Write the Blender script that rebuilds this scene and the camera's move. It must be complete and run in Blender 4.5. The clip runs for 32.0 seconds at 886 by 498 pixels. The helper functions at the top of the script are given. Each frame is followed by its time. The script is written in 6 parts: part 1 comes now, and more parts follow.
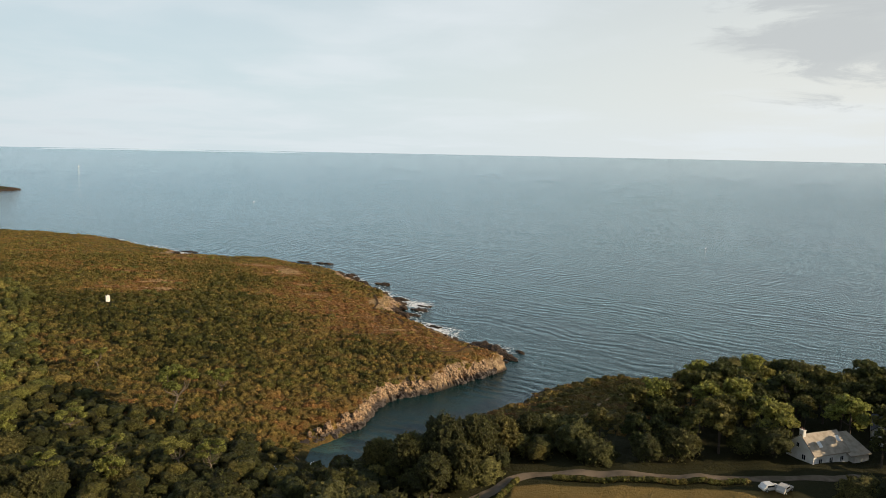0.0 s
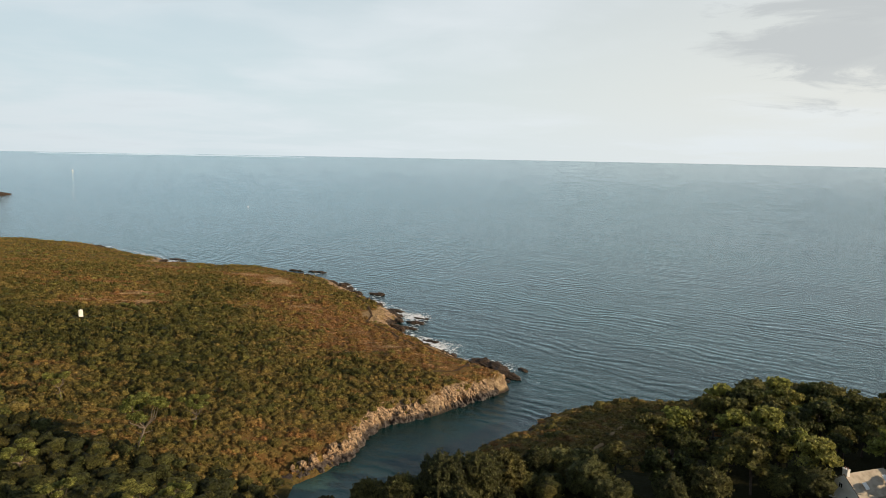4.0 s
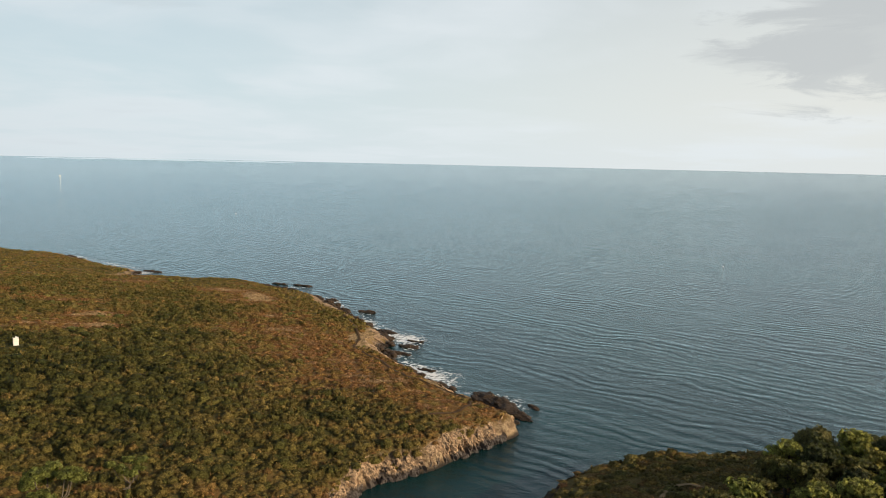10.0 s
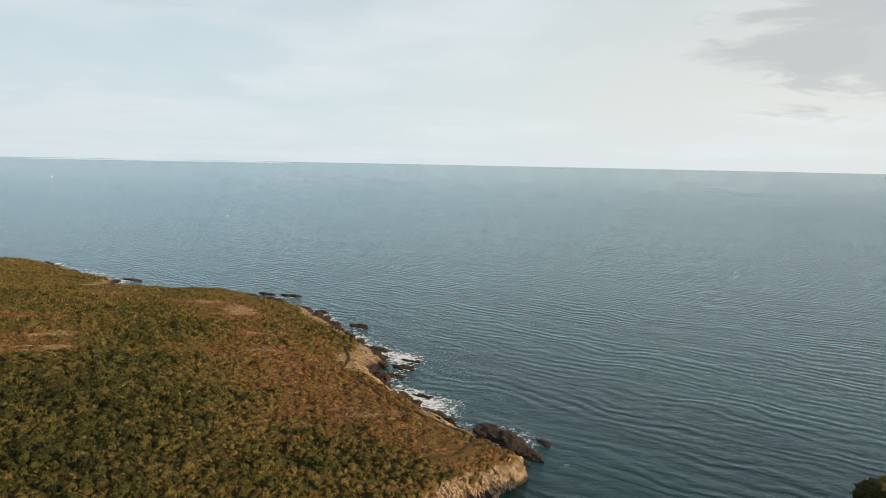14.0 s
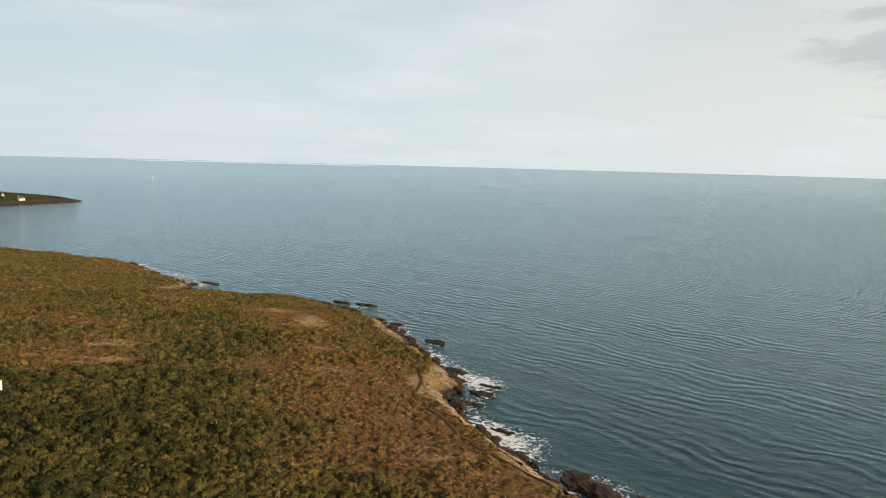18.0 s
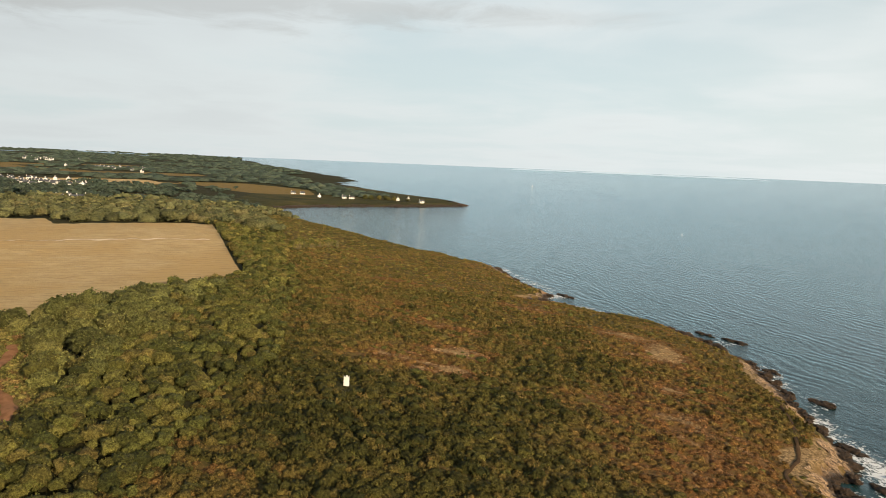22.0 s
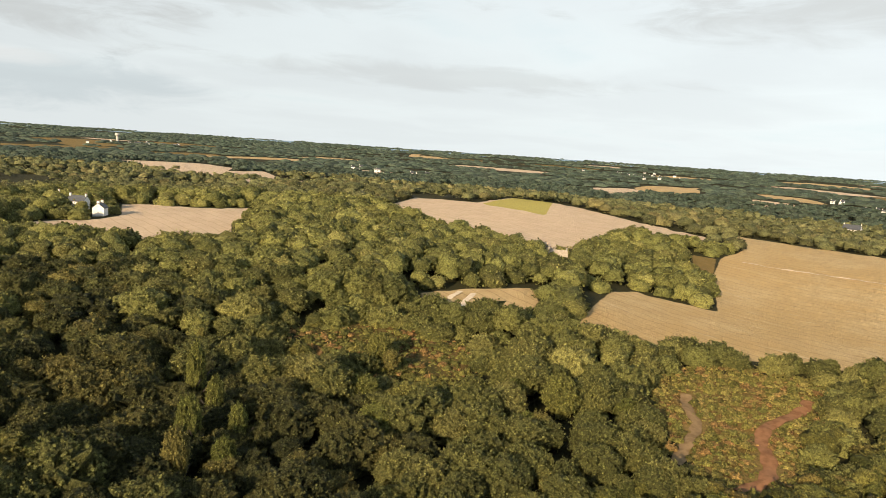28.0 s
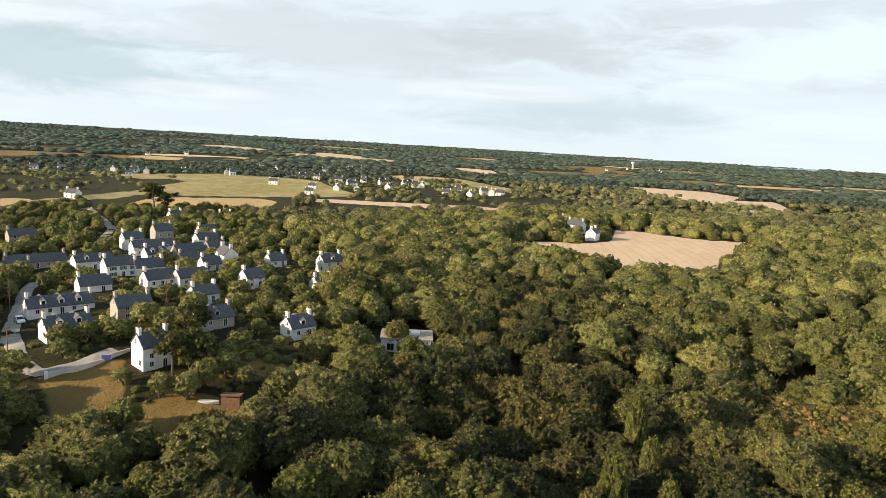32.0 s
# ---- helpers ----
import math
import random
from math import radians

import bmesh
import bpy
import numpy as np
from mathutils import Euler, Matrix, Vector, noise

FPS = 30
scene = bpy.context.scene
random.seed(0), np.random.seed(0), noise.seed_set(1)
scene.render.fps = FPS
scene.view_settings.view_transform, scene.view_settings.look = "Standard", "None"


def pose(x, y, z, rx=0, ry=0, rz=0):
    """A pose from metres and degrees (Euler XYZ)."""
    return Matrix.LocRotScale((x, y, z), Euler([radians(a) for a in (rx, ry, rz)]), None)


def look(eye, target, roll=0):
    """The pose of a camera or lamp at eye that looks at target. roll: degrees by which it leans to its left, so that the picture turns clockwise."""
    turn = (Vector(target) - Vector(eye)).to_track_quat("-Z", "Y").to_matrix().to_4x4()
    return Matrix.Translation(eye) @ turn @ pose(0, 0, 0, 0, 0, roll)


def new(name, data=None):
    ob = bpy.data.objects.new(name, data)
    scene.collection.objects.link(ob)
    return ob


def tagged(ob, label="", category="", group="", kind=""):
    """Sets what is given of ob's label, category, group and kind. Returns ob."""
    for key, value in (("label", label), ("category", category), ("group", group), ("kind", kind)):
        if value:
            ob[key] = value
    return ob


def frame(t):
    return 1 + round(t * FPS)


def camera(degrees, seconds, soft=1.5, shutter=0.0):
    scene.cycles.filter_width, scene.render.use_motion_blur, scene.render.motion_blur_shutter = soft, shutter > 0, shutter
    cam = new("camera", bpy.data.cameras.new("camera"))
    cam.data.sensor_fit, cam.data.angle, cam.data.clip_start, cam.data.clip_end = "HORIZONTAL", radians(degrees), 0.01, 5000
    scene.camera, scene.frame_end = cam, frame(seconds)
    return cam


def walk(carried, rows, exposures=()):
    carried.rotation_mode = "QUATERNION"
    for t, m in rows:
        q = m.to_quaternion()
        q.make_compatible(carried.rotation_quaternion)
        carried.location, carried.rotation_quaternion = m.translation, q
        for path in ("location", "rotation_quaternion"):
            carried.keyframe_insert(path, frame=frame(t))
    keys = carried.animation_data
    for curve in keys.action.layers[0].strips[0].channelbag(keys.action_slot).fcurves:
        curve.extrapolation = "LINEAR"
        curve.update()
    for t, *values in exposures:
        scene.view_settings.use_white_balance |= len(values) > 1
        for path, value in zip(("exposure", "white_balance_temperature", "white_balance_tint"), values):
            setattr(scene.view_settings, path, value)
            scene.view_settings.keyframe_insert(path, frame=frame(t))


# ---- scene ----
cam = camera(65.2, 32.0, soft=0.5)
# seconds, place in metres, heading to the left of the +y axis, tilt, lean
PATH = [
(0, 0.00, 0.00, 75.00, -0.00, -8.02, 1.10),
(1, 0.13, 3.95, 75.04, -0.01, -8.04, 1.08),
(2, 0.17, 8.11, 75.03, -0.08, -7.92, 1.04),
(5, -0.20, 22.01, 74.68, -0.26, -7.58, 1.12),
(6, -0.63, 27.26, 74.35, -0.36, -7.48, 1.15),
(7, -0.80, 32.85, 74.03, -0.45, -7.34, 1.22),
(8, -0.88, 38.84, 73.81, -0.50, -7.23, 1.27),
(9, -0.88, 45.05, 73.73, -0.57, -7.21, 1.27),
(10, -0.91, 51.43, 73.76, -0.64, -7.16, 1.25),
(11, -0.92, 57.93, 73.88, -0.71, -7.18, 1.20),
(12, -0.91, 64.40, 74.11, -0.78, -7.17, 1.16),
(13, -0.85, 70.77, 74.39, -0.87, -7.18, 1.15),
(16, -1.05, 89.22, 74.65, -0.32, -7.10, 1.17),
(17, -1.06, 95.93, 74.50, 2.03, -7.05, 1.34),
(18, -1.16, 102.81, 74.35, 6.14, -7.02, 1.51),
(19, -1.58, 109.71, 74.23, 11.64, -7.02, 1.65),
(20, -2.33, 116.46, 74.21, 19.31, -7.02, 1.88),
(21, -3.44, 122.89, 74.27, 27.78, -7.08, 2.16),
(22, -5.23, 128.93, 74.42, 36.26, -7.13, 2.38),
(23, -7.82, 134.86, 74.62, 46.55, -7.26, 2.63),
(24, -11.31, 140.47, 74.80, 58.83, -7.49, 2.96),
(25, -15.37, 145.45, 74.94, 70.49, -7.71, 3.34),
(28, -29.14, 154.36, 75.35, 102.42, -8.28, 3.84),
(29, -34.65, 154.79, 75.38, 112.49, -8.38, 3.85),
(30, -40.05, 154.36, 75.37, 122.57, -8.48, 3.71),
(31, -45.19, 153.01, 75.36, 132.71, -8.56, 3.55),
(32, -50.11, 151.07, 75.39, 142.94, -8.60, 3.36),
]


def camera_pose(x, y, z, heading, tilt, lean):
    a, b = radians(heading), radians(tilt)
    way = Vector((-math.sin(a) * math.cos(b), math.cos(a) * math.cos(b), math.sin(b)))
    return look((x, y, z), Vector((x, y, z)) + way, lean)


walk(cam, [(t, camera_pose(*r)) for t, *r in PATH],
     exposures=[(0, -0.06, 6450, 10), (16, -0.06, 6450, 10), (20, -0.04, 6650, 10), (24, 0.16, 6850, 10), (28, 0.46, 6750, 10), (30, 0.57, 6550, 9), (32, 0.66, 6350, 8)])

# ---- light ----
SUN_AZIMUTH, SUN_ELEVATION = 106, 18   # clockwise from +y, and above the horizon
sun = new("sun", bpy.data.lights.new("sun", "SUN"))
sun.data.energy, sun.data.angle, sun.data.color = 5.8, radians(0.8), (1.0, 0.78, 0.52)
_a, _e = radians(SUN_AZIMUTH), radians(SUN_ELEVATION)
sun_way = Vector((math.sin(_a) * math.cos(_e), math.cos(_a) * math.cos(_e), math.sin(_e)))
sun.matrix_world = look((0, 0, 300), Vector((0, 0, 300)) - sun_way)


class Nodes:
    """Short ways to write node trees."""

    def __init__(self, tree):
        self.tree = tree
        tree.nodes.clear()

    def add(self, kind):
        return self.tree.nodes.new(kind)

    def put(self, socket, value):
        if isinstance(value, bpy.types.NodeSocket):
            self.tree.links.new(value, socket)
        elif value is not None:
            if hasattr(socket.default_value, "__len__") and hasattr(value, "__len__") and len(socket.default_value) == 4 and len(value) == 3:
                value = (*value, 1)
            socket.default_value = value

    def math(self, op, a, b=None, c=None, clamp=False):
        n = self.add("ShaderNodeMath")
        n.operation, n.use_clamp = op, clamp
        for i, v in enumerate((a, b, c)):
            self.put(n.inputs[i], v)
        return n.outputs[0]

    def vmath(self, op, a, b=None):
        n = self.add("ShaderNodeVectorMath")
        n.operation = op
        self.put(n.inputs[0], a)
        self.put(n.inputs[1], b)
        return n.outputs[0]

    def mix(self, f, a, b, blend="MIX"):
        n = self.add("ShaderNodeMix")
        n.data_type, n.blend_type = "RGBA", blend
        self.put(n.inputs[0], f)
        self.put(n.inputs[6], a)
        self.put(n.inputs[7], b)
        return n.outputs[2]

    def noise(self, vec, scale, detail=4.0, rough=0.55, dim="3D", distortion=0.0):
        n = self.add("ShaderNodeTexNoise")
        n.noise_dimensions = dim
        self.put(n.inputs["Vector"], vec)
        n.inputs["Scale"].default_value, n.inputs["Detail"].default_value, n.inputs["Roughness"].default_value = scale, detail, rough
        n.inputs["Distortion"].default_value = distortion
        return n.outputs[0]

    def ramp(self, f, *stops):
        n = self.add("ShaderNodeValToRGB")
        r = n.color_ramp
        while len(r.elements) < len(stops):
            r.elements.new(0.5)
        for e, (p, c) in zip(r.elements, stops):
            e.position, e.color = p, (c, c, c, 1) if isinstance(c, (int, float)) else (*c, 1)
        self.put(n.inputs[0], f)
        return n.outputs[0]

    def span(self, v, a, b, c=0.0, d=1.0):
        n = self.add("ShaderNodeMapRange")
        n.interpolation_type = "SMOOTHSTEP"
        for i, x in enumerate((v, a, b, c, d)):
            self.put(n.inputs[i], x)
        return n.outputs[0]

    def attr(self, name):
        n = self.add("ShaderNodeAttribute")
        n.attribute_name = name
        return n.outputs["Fac"]

    def place(self):
        return self.add("ShaderNodeNewGeometry").outputs["Position"]

    def bump(self, height, strength, distance):
        n = self.add("ShaderNodeBump")
        self.put(n.inputs["Height"], height)
        n.inputs["Strength"].default_value, n.inputs["Distance"].default_value = strength, distance
        return n.outputs[0]


# sky: pale evening sky with thin high cloud, brighter and warmer towards the sun
world = bpy.data.worlds.new("sky")
scene.world = world
world.use_nodes = True
N = Nodes(world.node_tree)
sky = N.add("ShaderNodeTexSky")
sky.sky_type, sky.sun_disc = "NISHITA", False
sky.sun_elevation, sky.sun_rotation = radians(SUN_ELEVATION), radians(SUN_AZIMUTH)
sky.dust_density = 1.5
way = N.add("ShaderNodeTexCoord").outputs["Generated"]
split = N.add("ShaderNodeSeparateXYZ")
N.put(split.inputs[0], way)
up = N.math("MAXIMUM", split.outputs[2], 0.0)
flat = N.add("ShaderNodeCombineXYZ")
deep = N.math("ADD", up, 0.10)
N.put(flat.inputs[0], N.math("DIVIDE", split.outputs[0], deep))
N.put(flat.inputs[1], N.math("DIVIDE", split.outputs[1], deep))
cover = N.noise(flat.outputs[0], 0.42, 5, 0.5, distortion=0.3)
wisps = N.noise(flat.outputs[0], 1.1, 5, 0.55, distortion=0.5)
# landward the cloud is thicker than over the sea
landward = N.math("MULTIPLY_ADD", split.outputs[0], -0.10, 0.0)
seaward = N.math("MULTIPLY_ADD", split.outputs[1], -0.13, 0.0)
thick = N.math("ADD", N.math("ADD", N.math("MULTIPLY_ADD", wisps, 0.3, cover), landward), seaward)
haze = N.span(up, 0.0, 0.80, 1.0, 0.0)
clear = N.mix(1.0, sky.outputs[0], (0.11, 0.11, 0.11), "MULTIPLY")
veil = N.mix(N.span(split.outputs[0], -0.5, 0.7), (0.69, 0.82, 0.87), (0.84, 0.84, 0.79))
air = N.mix(N.math("MULTIPLY", haze, 0.93), clear, veil)
pale = N.mix(N.math("MULTIPLY", N.span(thick, 0.45, 0.70), 0.60), air, (0.84, 0.89, 0.92))
grey = N.mix(N.math("MULTIPLY", N.span(thick, 0.64, 0.88), 0.28), pale, (0.56, 0.60, 0.64))
low = N.mix(N.math("MULTIPLY", N.span(up, 0.10, 0.0), 0.45), grey, (0.76, 0.83, 0.86))
# banks of cloud: bearing, height over the horizon, half width and half height in degrees, ragged edge, amount, colour
bearing = N.math("MULTIPLY", N.math("ARCTAN2", split.outputs[0], split.outputs[1]), 57.2958)
lift = N.math("MULTIPLY", N.math("ARCSINE", split.outputs[2]), 57.2958)
drift = N.add("ShaderNodeCombineXYZ")
N.put(drift.inputs[0], N.math("MULTIPLY", bearing, 0.13))
N.put(drift.inputs[1], N.math("MULTIPLY", lift, 0.55))
ragged = N.noise(drift.outputs[0], 1.0, 7, 0.62, distortion=0.6)
sky_colour = low
GREY_CLOUD, BLUE_CLOUD, WHITE_CLOUD = (0.53, 0.56, 0.57), (0.44, 0.53, 0.58), (0.95, 0.96, 0.96)
for az, el, wide, tall, rough, amount, colour in (   # a crisp bank over the sea, soft ones over the land
        (39, 9.0, 15.5, 5.2, 0.9, 0.66, GREY_CLOUD), (34, 12.4, 9, 2.4, 1.0, 0.35, GREY_CLOUD), (26, 8.2, 6, 1.6, 1.0, 0.30, GREY_CLOUD), (-30, 11.5, 9, 0.8, 1.2, 0.22, GREY_CLOUD),
        (-62, 11.6, 26, 2.0, 1.2, 0.50, GREY_CLOUD), (-76, 10.6, 11, 2.0, 1.2, 0.30, GREY_CLOUD),
        (-119, 10.6, 12, 1.2, 1.2, 0.45, GREY_CLOUD), (-136, 8.4, 9, 2.0, 1.2, 0.45, GREY_CLOUD), (-104, 5.6, 15, 0.9, 1.1, 0.40, GREY_CLOUD),
        (-133, 3.0, 11, 1.7, 1.0, 0.42, BLUE_CLOUD), (-152, 7.4, 22, 2.6, 1.2, 0.40, GREY_CLOUD), (-174, 4.4, 15, 2.2, 1.0, 0.60, BLUE_CLOUD),
        (-163, 3.0, 5, 0.6, 1.0, 0.45, WHITE_CLOUD), (-140, 4.4, 8, 0.7, 1.0, 0.40, WHITE_CLOUD)):
    du = N.math("DIVIDE", N.math("SUBTRACT", bearing, az), wide)
    dv = N.math("DIVIDE", N.math("SUBTRACT", lift, el), tall)
    away = N.math("SQRT", N.math("ADD", N.math("MULTIPLY", du, du), N.math("MULTIPLY", dv, dv)))
    mask = N.span(N.math("MULTIPLY_ADD", N.math("SUBTRACT", ragged, 0.5), -2.4 * rough, away), *((1.18, 0.80) if az > 20 else (1.35, 0.45)))
    sky_colour = N.mix(N.math("MULTIPLY", mask, amount), sky_colour, colour)
top = N.mix(N.span(up, 0.30, 0.75), sky_colour, N.mix(0.72, sky_colour, (0.16, 0.24, 0.34)))
# the open sky over the sea is brighter than the clouded land side
bright = N.math("MULTIPLY_ADD", split.outputs[0], 0.09, N.math("MULTIPLY_ADD", split.outputs[1], 0.15, 1.0))
top = N.mix(1.0, top, bright, "MULTIPLY")
back = N.add("ShaderNodeBackground")
N.put(back.inputs[0], top)
back.inputs[1].default_value = 0.88
N.put(N.add("ShaderNodeOutputWorld").inputs[0], back.outputs[0])

# ---- materials ----


def material(name, build, **fixed):
    m = bpy.data.materials.new(name)
    m.use_nodes = True
    n = Nodes(m.node_tree)
    shader = n.add("ShaderNodeBsdfPrincipled")
    for key, value in fixed.items():
        n.put(shader.inputs[key.replace("_", " ")], value)
    out = n.add("ShaderNodeOutputMaterial")
    n.put(out.inputs[0], shader.outputs[0])
    build(n, shader.inputs, out)
    return m


def foliage(name, dark, mid, light, accent, shine=0.25, thin=0.22):
    def build(n, s, out):
        obj = n.add("ShaderNodeObjectInfo").outputs["Random"]
        isl = n.add("ShaderNodeNewGeometry").outputs["Random Per Island"]
        tint = n.math("FRACT", n.math("ADD", n.attr("tint"), obj))
        base = n.ramp(tint, (0.0, dark), (0.35, mid), (0.75, light), (1.0, accent))
        vary = n.math("MULTIPLY_ADD", isl, 0.9, 0.55)
        grain = n.math("MULTIPLY_ADD", n.noise(n.place(), 3.8, 5, 0.9), 5.4, -1.6)
        sprays = n.math("MULTIPLY_ADD", n.noise(n.place(), 1.5, 3, 0.6), 2.6, -0.3)
        n.put(s["Normal"], n.bump(n.noise(n.place(), 2.0, 5, 0.8), 1.0, 1.3))
        col = n.mix(1.0, base, n.math("MULTIPLY", n.math("MULTIPLY", vary, n.math("MAXIMUM", sprays, 0.35)), n.math("MAXIMUM", grain, 0.16)), "MULTIPLY")
        n.put(s["Base Color"], col)
        tr = n.add("ShaderNodeBsdfTranslucent")
        n.put(tr.inputs[0], col)
        mx = n.add("ShaderNodeMixShader")
        mx.inputs[0].default_value = thin
        n.put(mx.inputs[1], n.tree.nodes["Principled BSDF"].outputs[0])
        n.put(mx.inputs[2], tr.outputs[0])
        n.put(out.inputs[0], mx.outputs[0])
    return material(name, build, Roughness=0.75, Specular_IOR_Level=shine)


M_BROAD = foliage("broadleaf", (0.155, 0.162, 0.049), (0.191, 0.195, 0.058), (0.230, 0.228, 0.068), (0.276, 0.262, 0.084))
# deep green of some trees; in valley and scrub it is painted shade
M_DARKLEAF = foliage("dark_and_shaded_leaves", (0.078, 0.084, 0.029), (0.110, 0.112, 0.036), (0.153, 0.146, 0.045), (0.217, 0.190, 0.056))
# dark scrub leaves with the hill's shade mixed into their green
M_DARKSCRUB = foliage("shaded_scrub_leaves", (0.050, 0.057, 0.017), (0.072, 0.077, 0.020), (0.101, 0.097, 0.024), (0.144, 0.120, 0.029))
M_SALLOW = foliage("sallow_leaves", (0.174, 0.193, 0.047), (0.217, 0.228, 0.055), (0.254, 0.248, 0.065), (0.275, 0.241, 0.072))
M_SCRUB = foliage("thicket_leaves", (0.094, 0.104, 0.024), (0.155, 0.156, 0.036), (0.212, 0.194, 0.047), (0.240, 0.184, 0.052))
M_BRACKEN = foliage("bracken", (0.18, 0.18, 0.045), (0.26, 0.235, 0.06), (0.36, 0.30, 0.09), (0.36, 0.21, 0.08))
# yellow-green pine needles, sunlight added by raising their base colour
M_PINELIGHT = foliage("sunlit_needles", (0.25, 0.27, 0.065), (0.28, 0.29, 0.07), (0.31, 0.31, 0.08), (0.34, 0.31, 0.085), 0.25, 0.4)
M_PINE = foliage("pine_needles", (0.051, 0.063, 0.020), (0.082, 0.093, 0.028), (0.145, 0.143, 0.039), (0.170, 0.150, 0.045))
# distant leaves: haze is painted into both colours, cloud shade into the dimmer
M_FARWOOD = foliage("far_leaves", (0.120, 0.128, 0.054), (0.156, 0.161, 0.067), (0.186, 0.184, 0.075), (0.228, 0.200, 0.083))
M_DIMWOOD = foliage("hazed_dim_leaves", (0.056, 0.082, 0.057), (0.066, 0.092, 0.063), (0.076, 0.100, 0.067), (0.090, 0.110, 0.072))


def heath_build(n, s, out):
    isl = n.add("ShaderNodeNewGeometry").outputs["Random Per Island"]
    base = n.ramp(n.attr("tint"), (0.0, (0.044, 0.050, 0.013)), (0.28, (0.108, 0.098, 0.024)), (0.5, (0.205, 0.148, 0.042)), (0.75, (0.250, 0.118, 0.040)), (1.0, (0.42, 0.29, 0.15)))
    fine = n.math("MULTIPLY_ADD", n.noise(n.place(), 2.8, 7, 0.88), 7.0, -2.45)
    sprays = n.math("MULTIPLY_ADD", n.noise(n.place(), 0.8, 3, 0.6), 1.8, 0.1)
    col = n.mix(1.0, base, n.math("MULTIPLY", n.math("MULTIPLY", n.math("MULTIPLY_ADD", isl, 0.5, 0.75), n.math("MAXIMUM", sprays, 0.35)), n.math("MAXIMUM", fine, 0.16)), "MULTIPLY")
    n.put(s["Base Color"], col)
    n.put(s["Normal"], n.bump(n.noise(n.place(), 3.0, 6, 0.8), 1.0, 1.1))


M_HEATH = material("heath", heath_build, Roughness=0.85, Specular_IOR_Level=0.15)


def bark_build(n, s, out):
    p = n.place()
    n.put(s["Base Color"], n.ramp(n.noise(p, 6, 5), (0.3, (0.05, 0.038, 0.028)), (0.7, (0.12, 0.095, 0.075))))
    n.put(s["Normal"], n.bump(n.noise(p, 14, 4), 0.6, 0.05))


M_BARK = material("bark", bark_build, Roughness=0.9)
M_PINEBARK = material("pine_bark", lambda n, s, o: n.put(s["Base Color"], n.mix(n.noise(n.place(), 5, 4), (0.11, 0.085, 0.06), (0.22, 0.175, 0.125))), Roughness=0.9)
M_PALEBARK = material("pale_dead_wood", lambda n, s, o: n.put(s["Base Color"], n.mix(n.noise(n.place(), 5, 4), (0.15, 0.125, 0.065), (0.26, 0.215, 0.115))), Roughness=0.9)


def rock_build(n, s, out):
    p = n.place()
    big, fine = n.noise(p, 0.5, 5), n.noise(p, 1.5, 7, 0.68)
    sp = n.add("ShaderNodeSeparateXYZ")
    n.put(sp.inputs[0], p)
    wet = n.span(n.math("MULTIPLY_ADD", big, 1.6, sp.outputs[2]), 3.1, 1.9)   # seaweed and tide line
    dry = n.mix(n.span(fine, 0.36, 0.64), (0.055, 0.036, 0.022), (0.46, 0.315, 0.185))
    dry = n.mix(n.math("MULTIPLY", n.span(big, 0.50, 0.68), 0.5), dry, (0.30, 0.17, 0.085))
    n.put(s["Base Color"], n.mix(wet, dry, (0.045, 0.033, 0.026)))
    n.put(s["Roughness"], n.math("MULTIPLY_ADD", wet, -0.4, 0.85))
    n.put(s["Normal"], n.bump(n.math("ADD", n.noise(p, 1.6, 6, 0.65), n.math("MULTIPLY", fine, 0.4)), 0.9, 0.5))


M_ROCK = material("shore_rock", rock_build)


def reef_build(n, s, out):
    p = n.place()
    fine = n.noise(p, 2.6, 6, 0.7)
    n.put(s["Base Color"], n.mix(n.span(fine, 0.35, 0.7), (0.026, 0.018, 0.012), (0.105, 0.066, 0.038)))
    n.put(s["Normal"], n.bump(n.noise(p, 1.9, 7, 0.75), 1.0, 0.9))


M_REEF = material("wet_reef_rock", reef_build, Roughness=0.7, Specular_IOR_Level=0.25)


